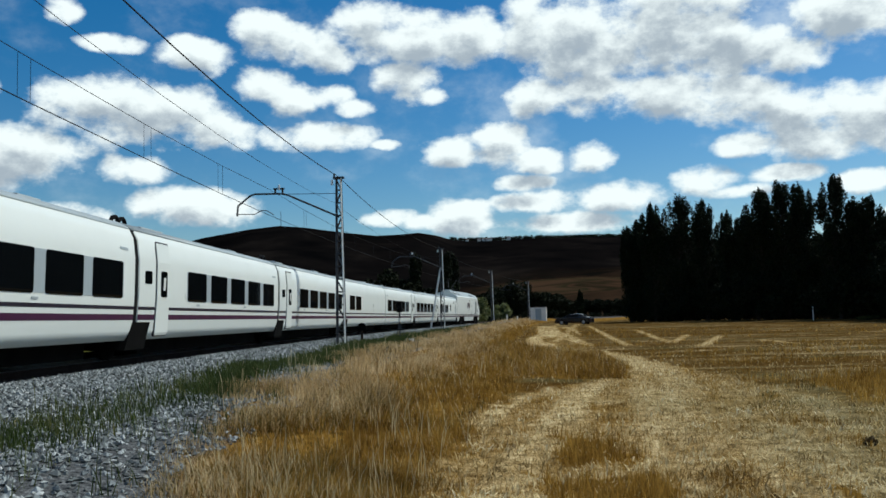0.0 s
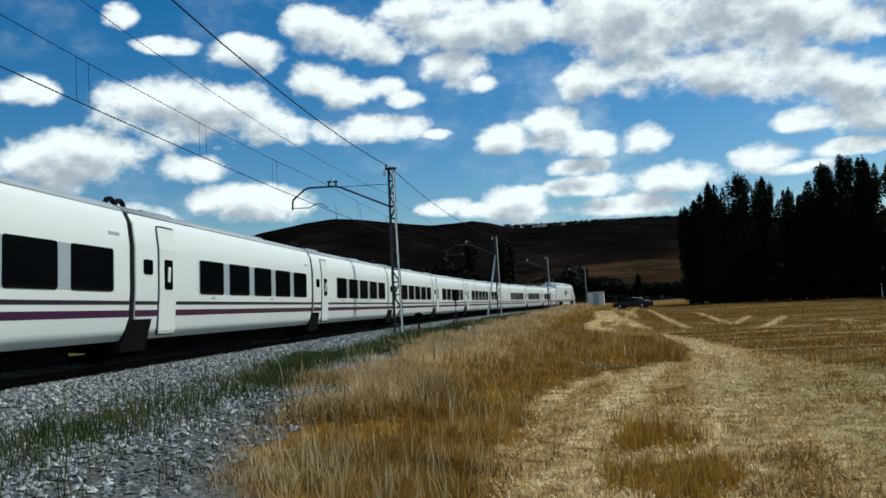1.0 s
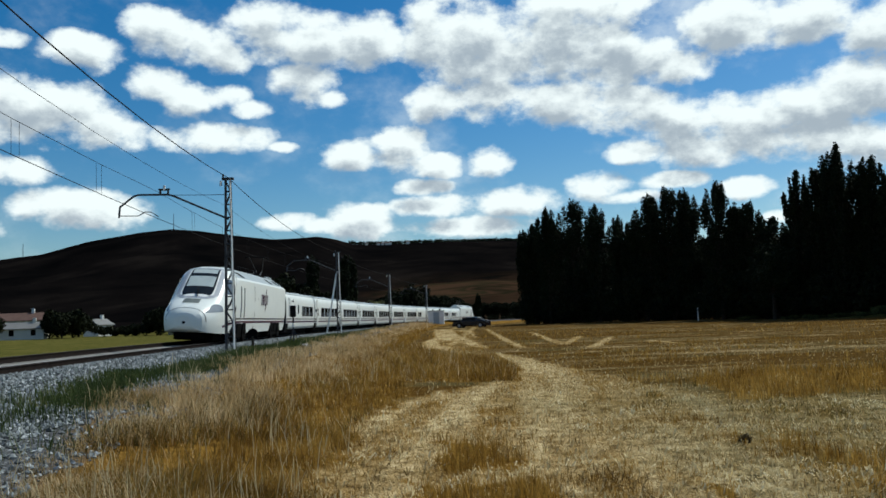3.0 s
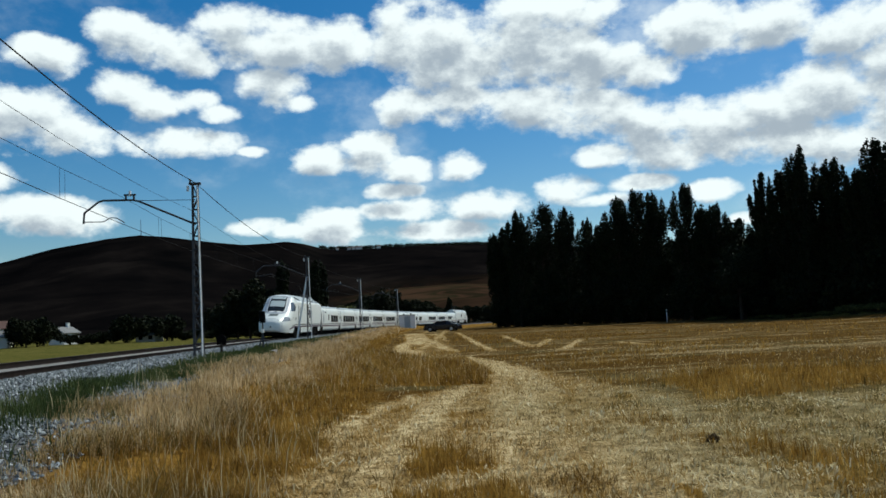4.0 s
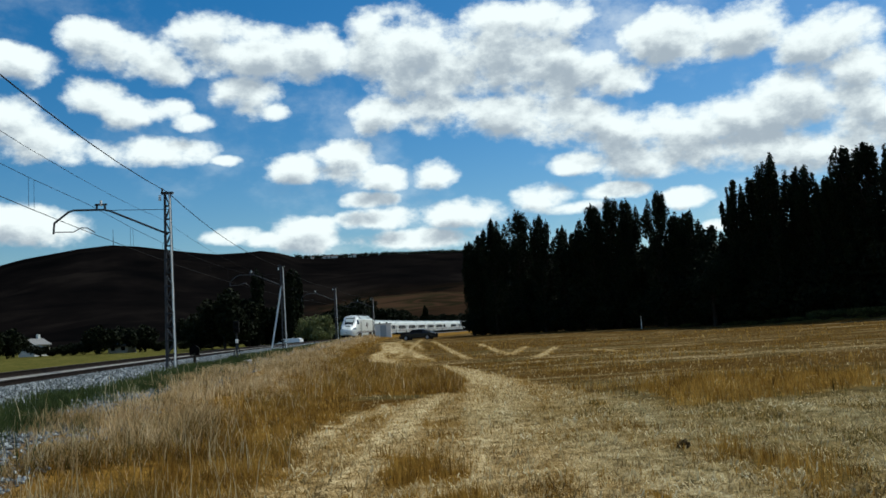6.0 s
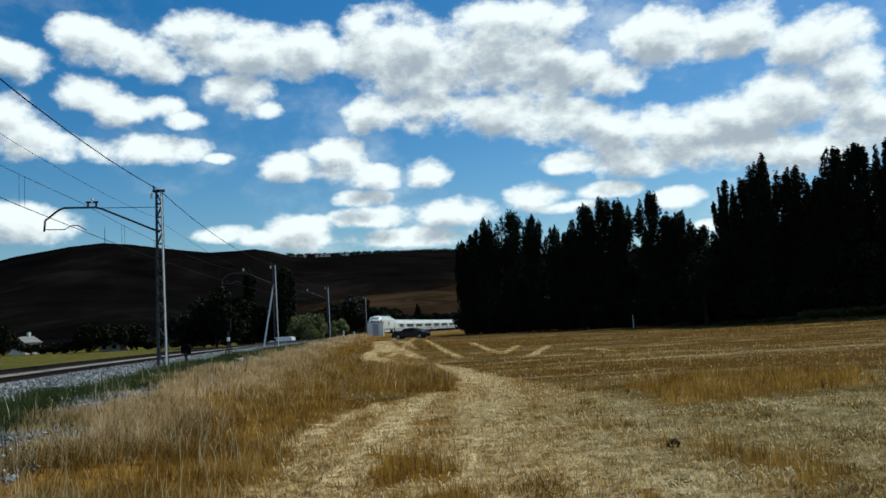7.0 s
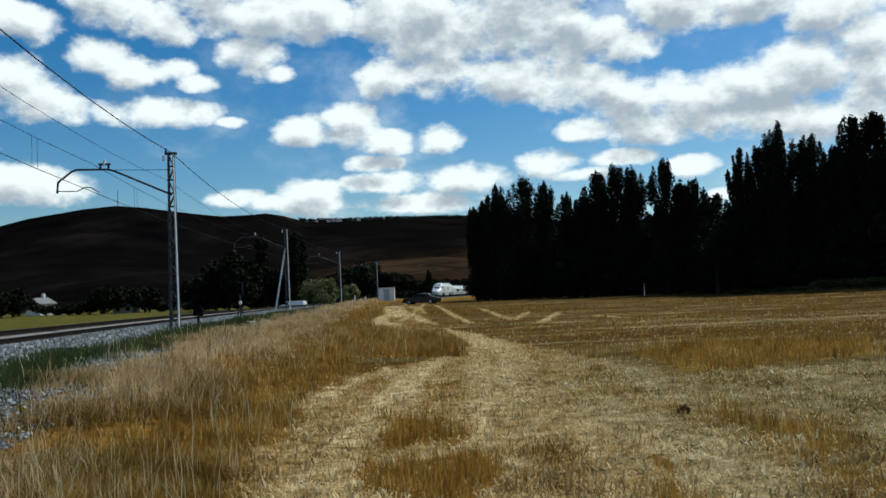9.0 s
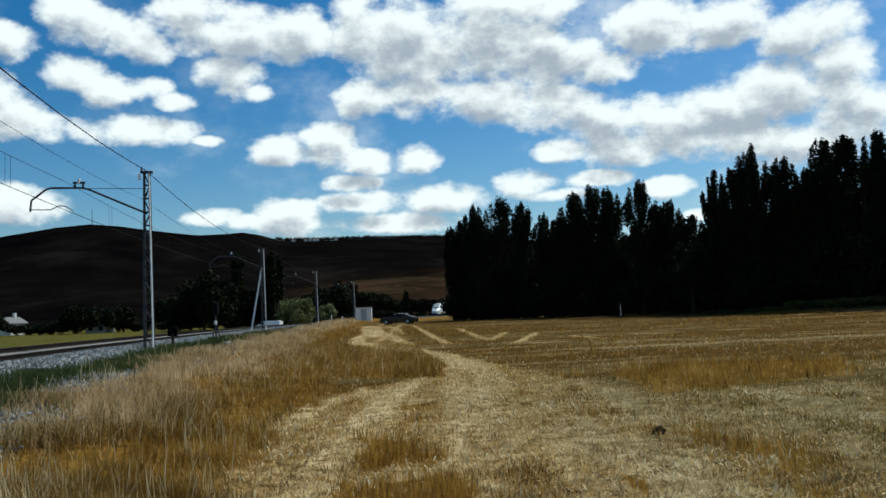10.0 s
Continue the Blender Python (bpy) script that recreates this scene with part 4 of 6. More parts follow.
    for o in c.children_recursive:   # the coaches are low: 3.3 m over the rail
        for v in o.data.vertices:
            if v.co.z > 0.42:
                v.co.z = 0.42 + (v.co.z - 0.42) * 0.905
    return c


def pc_dims(y):
    """The power car's half width, floor, roof and corner sharpness at y metres from the tip of its nose."""
    ys = (0.5, 0.55, 0.68, 0.92, 1.32, 1.8, 2.35, 2.9, 3.4, 4.2, 5.3, 7.0, 20.0)
    w = (0.42, 0.62, 0.84, 1.02, 1.25, 1.39, 1.445, 1.465, 1.47, 1.47, 1.47, 1.47, 1.47)
    lo = (0.80, 0.68, 0.60, 0.54, 0.50, 0.47, 0.46, 0.45, 0.45, 0.45, 0.45, 0.45, 0.45)
    hi = (1.30, 1.44, 1.58, 1.74, 1.98, 2.30, 2.84, 3.34, 3.70, 3.88, 3.95, 3.98, 3.98)
    n = (2.3, 2.3, 2.4, 2.5, 2.7, 2.9, 3.2, 3.6, 4.2, 5.5, 8.0, 8.0, 8.0)
    return tuple(float(np.interp(y, ys, v)) for v in (w, lo, hi, n))


NOSE_FROM = (0.0, 0.92, 1.32, 1.8, 2.35, 2.9, 3.4, 4.2, 5.3, 6.0, 30.0)
NOSE_TO = (0.0, 0.92, 1.5, 2.3, 3.0, 3.62, 4.15, 4.85, 5.7, 6.0, 30.0)


def pc_at(y, a, out=0.0):
    """A point on the power car's skin: y along the nose's stations, a the angle round it in degrees, 0 at the side, 90 at the top."""
    w, lo, hi, n = pc_dims(y)
    ca, sa = math.cos(radians(a)), math.sin(radians(a))
    f = (abs(ca) ** n + abs(sa) ** n) ** (-1 / n) if a >= 0 else 1.0
    if a >= 0:
        zc = lo + 0.42 * (hi - lo)
        x, z = w * ca * f, zc + (hi - zc) * sa * f
        x *= 1 - 0.09 * max(0.0, (z - 1.7) / 2.3) ** 1.3
        over = max(0.0, 0.62 * x + z - 4.17) * float(smooth(y, 3.4, 5.3))
        x, z = x - 0.448 * over, z - 0.722 * over
    else:
        zc = lo + 0.42 * (hi - lo)
        k = min(1.0, -a / 90)
        x, z = w * (1 - 0.07 * k * k), zc + (lo - zc) * k
    return Vector((x, float(np.interp(y, NOSE_FROM, NOSE_TO)), z))


def pc_skin(bm, ys, angs, out):
    """A patch of skin, out metres over the body; angs(y) gives the angles of the patch there; mirrored angles run past 90."""
    grid = []
    for y in ys:
        row = []
        for a in angs(y):
            def at(yy, aa):
                return pc_at(yy, aa) if aa <= 90 else Vector((-1, 1, 1)) * pc_at(yy, 180 - aa)
            p = at(y, a)
            du, dv = at(y + 0.03, a) - at(y - 0.03 if y > 0.03 else y, a), at(y, a + 1.0) - at(y, a - 1.0)
            nrm = dv.cross(du)
            nrm = -nrm if nrm.dot(Vector((p.x, 0, p.z - 1.6))) < 0 else nrm
            row.append(p + nrm.normalized() * out)
        grid.append(row)
    vs = [[bm.verts.new(p) for p in r] for r in grid]
    for r0, r1 in zip(vs, vs[1:]):
        for i in range(len(r0) - 1):
            bm.faces.new((r0[i], r0[i + 1], r1[i + 1], r1[i]))
    return bm


def span(a, b, n):
    return [a + (b - a) * i / (n - 1) for i in range(n)]


def power_car():
    """The power car; its nose tip is at y = 0, its coupling end at y = 20."""
    c = thing("power_car", "white streamlined electric power car with purple stripes and a dark windscreen", "train engine", "power cars of the train")
    half = [-90, -60, -30, 0, 8, 16, 24, 30, 34, 37, 40, 41.5, 43, 44.5, 46, 49, 53, 58, 64, 71, 80, 90]
    bm = bmesh.new()
    rings = []
    for y in (0.5, 0.55, 0.61, 0.68, 0.8, 0.92, 1.12, 1.32, 1.56, 1.8, 2.08, 2.35, 2.62, 2.9, 3.15, 3.4, 3.8, 4.2, 4.7, 5.2, 6.0, 7.0, 12.0, 19.0, 20.25):
        pts = [pc_at(y, a) for a in half]
        rings.append(pts + [Vector((-p.x, p.y, p.z)) for p in pts[-2::-1]])
    loft(bm, rings)
    part("body", bm, M_WHITE, c, "", True).data.set_sharp_from_angle(angle=radians(17))

    def skin(name, mat, ys, angs, out, label="", parent=None, mirror=False):
        bm = bmesh.new()
        pc_skin(bm, ys, angs, out)
        if mirror:
            for v in bm.verts:
                v.co.x = -v.co.x
        return part(name, bm, mat, parent or c, label, True)

    def for_x(y, hw):
        """The angle at which the skin is hw metres off the middle."""
        lo_, hi_ = 5.0, 90.0
        for _ in range(20):
            md = (lo_ + hi_) / 2
            lo_, hi_ = (md, hi_) if pc_at(y, md).x > hw else (lo_, md)
        return lo_

    def for_z(y, z):
        lo_, hi_ = -90.0, 90.0
        for _ in range(20):
            md = (lo_ + hi_) / 2
            lo_, hi_ = (md, hi_) if pc_at(y, md).z < z else (lo_, md)
        return lo_

    def across(hw):
        return lambda y: span(for_x(y, hw(y)), 180 - for_x(y, hw(y)), 12)

    # roof and cab surround
    skin("roof", M_ROOF, span(4.5, 20.2, 10), lambda y: (lambda k: span(k, 180 - k, 30))(for_z(y, 3.42)), 0.012, "grey painted roof").data.set_sharp_from_angle(angle=radians(17))
    skin("cab_surround", M_SURROUND, span(1.62, 3.85, 12), across(lambda y: 0.6 + 0.45 * smooth(y, 1.6, 2.0) - 0.1 * smooth(y, 3.0, 3.8)), 0.010, "silver-grey surround of the windscreen")
    skin("windscreen_rim", M_PORC, span(1.74, 3.56, 10), across(lambda y: 0.5 + 0.34 * smooth(y, 1.72, 1.95) - 0.06 * smooth(y, 2.2, 3.5)), 0.017, "white rim round the windscreen")
    ws = skin("windscreen", M_WIND, span(1.84, 3.5, 9), across(lambda y: 0.66 + 0.1 * smooth(y, 1.82, 2.0) - 0.06 * smooth(y, 2.2, 3.5)), 0.026, "dark sloping windscreen")
    # pale bands over the glass paint the bright reflection in the windscreen
    skin("painted_reflection", M_REFLECTION, span(2.3, 2.88, 4), across(lambda y: 0.66), 0.032, "pale band painting the windscreen's reflection", ws)
    skin("painted_reflection", M_REFLECTION, span(3.1, 3.4, 3), across(lambda y: 0.62), 0.032, "pale band painting the windscreen's reflection", ws)
    bm = bmesh.new()
    bar(bm, (0.12, 2.12, 2.3), (0.02, 2.65, 2.66), 0.05)
    part("wiper", bm, M_BLACK, c)
    skin("nose_grille", M_GRILLE, span(1.24, 1.56, 4), across(lambda y: 0.4), 0.014, "grey grille in the nose")
    skin("nose_seam", M_NAVY, span(0.82, 0.845, 2), lambda y: span(0, 180, 26), 0.008)
    bm = bmesh.new()
    bar(bm, (0, 0.46, 0.98), (0, 0.6, 0.98), 0.14, seg=14)
    part("coupling_cover", bm, M_BLACK, c)
    for mir in (False, True):
        lamp = lambda y: span(for_z(y, 1.46 + 0.1 * (y - 0.9)), for_z(y, 1.5 + 0.1 * (y - 0.9) + 0.33 * smooth(y, 0.9, 1.55) - 0.2 * smooth(y, 1.65, 2.0)), 6)
        skin("headlight", M_LAMP, span(0.95, 1.85, 9), lamp, 0.012, "clear headlight glass", None, mir)
        pane = lambda m_: lambda y: span(for_z(y, 2.42 - m_ + 0.15 * max(0, y - 3.0)), for_z(y, 2.42 + m_ + 0.8 * smooth(y, 2.3 - m_, 3.1) - 0.35 * smooth(y, 3.3, 3.85 + m_)), 7)
        seam = lambda y: span(for_z(y, float(np.interp(y, (1.9, 3.0, 3.9, 4.6), (1.55, 1.95, 2.7, 3.62)))), for_z(y, float(np.interp(y, (1.9, 3.0, 3.9, 4.6), (1.575, 1.98, 2.74, 3.68)))), 2)
        skin("cab_seam", M_NAVY, span(1.95, 4.6, 14), seam, 0.006, "", None, mir)
        skin("cab_window_rim", M_PORC, span(2.3, 3.86, 9), pane(0.06), 0.008, "white rim of the cab window", None, mir)
        skin("cab_window", M_CABGLASS, span(2.4, 3.76, 8), pane(0.0), 0.014, "dark cab side window", None, mir)
    for right in (1, -1):
        xx = 1.47

        def flat(name, mat, y0, y1, z0, z1, out, label="", skew=0.0, par=None):
            bm = bmesh.new()
            def sx(y, z):
                y = float(np.interp(y, NOSE_TO, NOSE_FROM))
                lo_, hi_ = -90.0, 44.0
                for _ in range(18):
                    md = (lo_ + hi_) / 2
                    lo_, hi_ = (md, hi_) if pc_at(y, md).z < z else (lo_, md)
                return pc_at(y, lo_).x
            ys, zs = span(y0, y1, max(2, int((y1 - y0) / 1.0) + 2)), span(z0, z1, 4)
            rings = []
            for y in ys:
                dz = -skew * max(0.0, 5.2 - y) ** 1.5
                rings.append([(right * (sx(y, z + dz) + out), y, z + dz) for z in zs] + [(right * (sx(y, z + dz) - 0.03), y, z + dz) for z in zs[::-1]])
            loft(bm, rings)
            return part(name, bm, mat, par or c, label)
        flat("purple_stripe", M_PURPLE, 2.4, 20.2, 0.98, 1.10, 0.008, skew=0.05)
        flat("dark_stripe", M_NAVY, 2.9, 20.2, 1.19, 1.26, 0.008, skew=0.06)
        d = flat("cab_door", M_WHITE, 6.0, 6.7, 0.75, 3.0, 0.014, "white cab door")
        for y in (5.93, 6.73):
            flat("handrail", M_STEEL, y, y + 0.05, 1.3, 2.9, 0.05, "", 0, d)
            flat("door_joint", M_NAVY, y + (0.04 if y < 6.3 else -0.03), y + (0.06 if y < 6.3 else -0.01), 0.75, 3.0, 0.011, "", 0, d)
        flat("panel_joint", M_NAVY, 9.6, 9.66, 0.5, 3.2, 0.006)
        letters(c, 12.35, 2.38, 0.66, 1.5, M_PURPLE, right)
        bm = bmesh.new()
        for q in ((4.3, 1.75), (4.75, 1.9), (4.75, 1.6)):
            bm.verts.new((right * 1.478, q[0], q[1]))
        bm.verts.ensure_lookup_table()
        bm.faces.new(bm.verts[:])
        ret = bmesh.ops.extrude_face_region(bm, geom=bm.faces[:])
        bmesh.ops.translate(bm, verts=[v for v in ret["geom"] if isinstance(v, bmesh.types.BMVert)], vec=(right * 0.01, 0, 0))
        part("vent", bm, M_NAVY, c)
        for y0 in (7.4, 16.0, 18.6):
            bm = bmesh.new()
            pts = [pc_at(y, for_z(y, z_)) for y in (y0, y0 + 0.9) for z_ in (3.5, 3.78)]
            n = Vector((0.55, 0, 0.83)) * 0.025
            a, b, cc, dd = (Vector((right * (p + n).x, p.y, (p + n).z)) for p in (pts[0], pts[1], pts[3], pts[2]))
            lowv = [v - Vector((right * n.x * 2, 0, n.z * 2)) for v in (a, b, cc, dd)]
            loft(bm, [[a, b, cc, dd], lowv])
            part("roof_grille", bm, M_UNDER, c, "dark roof ventilation grille")
        # black blocks over the skirt; the bogie recess's shade is put into their colour
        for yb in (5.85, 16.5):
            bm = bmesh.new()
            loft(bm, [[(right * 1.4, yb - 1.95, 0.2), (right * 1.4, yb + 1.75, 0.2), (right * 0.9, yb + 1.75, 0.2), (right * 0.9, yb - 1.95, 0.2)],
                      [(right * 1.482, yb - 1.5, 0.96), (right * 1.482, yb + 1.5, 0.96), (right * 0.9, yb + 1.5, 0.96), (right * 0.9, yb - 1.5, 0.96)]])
            bog = part("bogie", bm, M_UNDER, c, "black bogie block painting the shaded recess")
            for dy in (-1.2, 1.2):
                bm = bmesh.new()
                m = pose(right * 1.385, yb + dy, 0.5, 0, 90, 0)
                bmesh.ops.create_cone(bm, cap_ends=True, segments=24, radius1=0.48, radius2=0.48, depth=0.16, matrix=m)
                part("wheel", bm, M_UNDER, bog)
                bm = bmesh.new()
                bmesh.ops.create_cone(bm, cap_ends=True, segments=14, radius1=0.16, radius2=0.12, depth=0.25, matrix=m)
                part("axle_box", bm, M_UNDER, bog)
                bm = bmesh.new()
                bar(bm, (right * 1.45, yb + dy * 0.55, 0.4), (right * 1.45, yb + dy * 0.55, 0.9), 0.14, seg=10)
                part("spring", bm, M_UNDER, bog)
    bm = bmesh.new()
    box(bm, -0.98, 0.98, 2.3, 19.4, 0.1, 0.52, 0.05)
    box(bm, -0.6, 0.6, 1.3, 2.3, 0.18, 0.6, 0.08)
    part("underframe", bm, M_UNDER, c)
    # rooftop gear
    panto(c, 16.8)
    for y, r_ in ((9.5, 0.06), (10.1, 0.06), (12.4, 0.06), (14.6, 0.06), (18.2, 0.06)):
        bm = bmesh.new()
        for k in range(4):
            bmesh.ops.create_cone(bm, cap_ends=True, segments=12, radius1=r_, radius2=r_ * 0.7, depth=0.08, matrix=pose(0.34, y, 4.0 + 0.07 * k))
        part("insulator", bm, M_BLACK, c)
    bm = bmesh.new()
    for a, b in zip(((0.34, 9.5, 4.25), (0.34, 10.1, 4.25), (0.34, 12.4, 4.22)), ((0.34, 10.1, 4.25), (0.34, 12.4, 4.22), (0.34, 14.6, 4.25))):
        bar(bm, a, b, 0.025, seg=6)
    part("bus_bar", bm, M_BLACK, c)
    for k in range(2):
        bm = bmesh.new()
        box(bm, -0.42, 0.42, 18.0 + k * 1.1, 18.8 + k * 1.1, 3.86, 4.08, 0.06)
        part("roof_unit", bm, M_ROOF, c)
    return c


def panto(c, y):
    bm = bmesh.new()
    box(bm, -0.38, 0.38, y - 0.9, y + 0.9, 3.96, 4.06)
    base = part("pantograph", bm, M_UNDER, c, "raised single-arm pantograph")
    bm = bmesh.new()
    for sx_ in (-0.35, 0.35):
        bar(bm, (sx_, y - 0.8, 4.06), (sx_ * 0.5, y + 0.75, 4.36), 0.06, seg=8)
        bar(bm, (sx_ * 0.5, y + 0.75, 4.36), (sx_ * 1.4, y - 0.43, 5.26), 0.045, seg=8)
    part("arm", bm, M_GALV, base)
    bm = bmesh.new()
    for dy in (-0.62, -0.27):
        pts = [(-0.85, y + dy, 5.12), (-0.6, y + dy, 5.28), (0.6, y + dy, 5.28), (0.85, y + dy, 5.12)]
        for a, b in zip(pts, pts[1:]):
            bar(bm, a, b, 0.045, seg=6)
    part("collector_head", bm, M_BLACK, base)


M_SURROUND = worn("silver_grey_paint", (0.4, 0.42, 0.45), 0.35, 0.2, 0.15)
M_GRILLE = worn("dark_grey_grille", (0.12, 0.14, 0.13), 0.6, 0, 0.3, 6)
# even pale tone that stands for reflected light on the windscreen
M_REFLECTION = worn("pale_screen_reflection", (0.5, 0.55, 0.53), 0.3, 0, 0.2)
M_CABGLASS = glass_mat("cab_side_glass", (0.12, 0.15, 0.19), 0.05)
M_WIND = glass_mat("windscreen_glass", (0.02, 0.024, 0.028), 0.05)

TAIL_SHIFT = 0.25
TAIL = ((0.0, -111.2), (1.0, -74.98), (2.5, -21.18), (4.5, 47.08), (5.5, 81.32), (7.5, 149.40), (9.0, 201.26), (10.0, 236.90))
NCOACH = 11
PCL = 20.0


def build_train():
    """Cars with the distance of their reference point ahead of the train's tail, and whether they run nose first."""
    cars = []
    rear = power_car()
    cars.append((rear, 0.0, "tail"))
    front = copy_thing(rear, pose(0, 0, 0))
    tagged(front, label="white streamlined electric power car leading the train")
    kinds = ["end"] + ["seats"] * 6 + ["cafe"] + ["seats"] * 2 + ["end"]
    first = {}
    for k, kind in enumerate(kinds):
        if kind in first:
            c = copy_thing(first[kind], pose(0, 0, 0))
        else:
            c = first[kind] = coach(kind)
        turned = k >= 8
        cars.append((c, PCL - 0.1 + CL * (k + 0.5), "turned" if turned else "coach"))
    cars.append((front, PCL * 2 - 0.2 + CL * NCOACH, "front"))
    return cars


CARS = build_train()


def car_pose(kind, s):
    if kind in ("coach", "turned"):
        a, b = on_track(s - 5), on_track(s + 5)
        x, y = (a[0] + b[0]) / 2, (a[1] + b[1]) / 2
    else:
        g = 1 if kind == "tail" else -1
        a, b = on_track(s + g * 4.6), on_track(s + g * 15.4)
        if g < 0:
            a, b = b, a
        x, y = None, None
    h = math.atan2(b[0] - a[0], b[1] - a[1])
    if x is None:
        n = 4.6
        if g > 0:
            x, y = a[0] - n * math.sin(h), a[1] - n * math.cos(h)
        else:
            x, y = b[0] + n * math.sin(h), b[1] + n * math.cos(h)
    back = kind in ("turned", "front")
    return pose(float(x), float(y), RAIL + CANT / 2, 0, -TILT if back else TILT, -math.degrees(h) + (180 if back else 0))


def motions():
    ts = sorted({0.0, 10.0} | {t for t, _ in TAIL} | {0.5 * k for k in range(21)})
    for car, ahead, kind in CARS:
        walk(car, [(t, car_pose(kind, float(np.interp(t, [a for a, _ in TAIL], [b for _, b in TAIL])) + TAIL_SHIFT + ahead)) for t in ts])


# ---------------------------------------------------------------- catenary
def mast(x, y, h, base, turn, pale_side=1, spread=0.0):
    """A riveted lattice mast, tapering, with its cantilever over the line. Local -x is toward the track."""
    t = thing("catenary_mast", "grey steel lattice mast with a cantilever arm over the track", "mast", "masts along the railway", (x, y, base), turn)
    wb, wt = 0.36, 0.2
    for sx in (-1, 1):
        for sy in (-1, 1):
            bm = bmesh.new()
            bar(bm, (sx * wb / 2, sy * wb / 3, -0.3), (sx * wt / 2, sy * wt / 3, h), 0.055)
            # sunlight on the near right-hand leg is put into its paler colour
            part("leg", bm, M_GALVPALE if sx > 0 and sy < 0 else M_GALV, t, "corner angle coloured pale as if sunlit" if sx > 0 and sy < 0 else "")
    n = int(h / 0.55)
    for k in range(n):
        z0, z1 = k * h / n, (k + 1) * h / n
        w0, w1 = wb + (wt - wb) * z0 / h, wb + (wt - wb) * z1 / h
        for sy in (-1, 1):
            bm = bmesh.new()
            bar(bm, (-w0 / 2, sy * w0 / 3, z0 + 0.04), (w0 / 2, sy * w0 / 3, z0 + 0.04), 0.045)
            if k % 2:
                bar(bm, (-w0 / 2, sy * w0 / 3, z0), (w1 / 2, sy * w1 / 3, z1), 0.03)
            else:
                bar(bm, (w0 / 2, sy * w0 / 3, z0), (-w1 / 2, sy * w1 / 3, z1), 0.03)
            part("brace", bm, M_GALV, t)
    bm = bmesh.new()
    box(bm, -0.4, 0.4, -0.35, 0.35, -0.5, 0.06, 0.04)
    part("footing", bm, M_CONCRETE, t, "concrete footing")
    bm = bmesh.new()
    box(bm, -0.24, 0.24, -0.1, 0.1, h - 0.02, h + 0.07)
    bar(bm, (-0.2, 0, h + 0.05), (-0.2, 0, h + 0.24), 0.08, seg=8)
    part("cap", bm, M_GALV, t)
    for px_, pz in ((-0.3, h - 0.15), (-2.66, h - 0.28)):
        bm = bmesh.new()
        bar(bm, (px_, 0, pz - 0.12), (px_, 0, pz + 0.1), 0.13, 0.09, seg=10)
        part("insulator", bm, M_PORC, t, "white porcelain insulator")
    # bent cantilever tube
    bm = bmesh.new()
    pts = [(0, 0, h - 1.69), (-2.3, 0, h - 0.63), (-2.55, 0, h - 0.57), (-3.75, 0, h - 0.55), (-3.95, 0, h - 0.62), (-4.5, 0, h - 1.05), (-4.54, 0, h - 1.5)]
    for a, b in zip(pts, pts[1:]):
        bar(bm, a, b, 0.085, seg=8)
    part("cantilever", bm, M_GALV, t, "bent steel cantilever tube")
    bm = bmesh.new()
    for a, b in (((-2.82, 0, h - 0.57), (-2.82, 0, h - 0.36)), ((-2.5, 0, h - 0.57), (-2.5, 0, h - 0.36)), ((-2.9, 0, h - 0.35), (-2.42, 0, h - 0.35))):
        bar(bm, a, b, 0.07)
    part("saddle", bm, M_GALV, t)
    bm = bmesh.new()
    bar(bm, (0, 0, h - 0.65), (-2.4, 0, h - 0.6), 0.025, seg=6)
    part("tie_rod", bm, M_WIRE, t)
    bm = bmesh.new()
    for a, b in zip(((-4.5, 0, h - 1.42), (-3.75, 0, h - 1.44), (-3.45, 0, h - 1.28), (-3.2, 0, h - 1.3)), ((-3.75, 0, h - 1.44), (-3.45, 0, h - 1.28), (-3.2, 0, h - 1.3), (-2.9, 0, h - 1.5))):
        bar(bm, a, b, 0.04, seg=6)
    part("registration_arm", bm, M_GALV, t)
    return t


def wire(name, pts, r, label):
    """A thin round wire through the points."""
    bm = bmesh.new()
    rings = []
    for k, p in enumerate(pts):
        way = (Vector(pts[min(k + 1, len(pts) - 1)]) - Vector(pts[max(k - 1, 0)])).normalized()
        u = way.cross(Vector((0.3, 0.1, 1))).normalized() if abs(way.z) < 0.9 else Vector((1, 0, 0))
        v = way.cross(u)
        rings.append([Vector(p) + (u * math.cos(q * math.pi / 3) + v * math.sin(q * math.pi / 3)) * r for q in range(6)])
    loft(bm, rings)
    t = thing(name, label, "wire")
    part("strand", bm, M_WIRE, t)
    return t




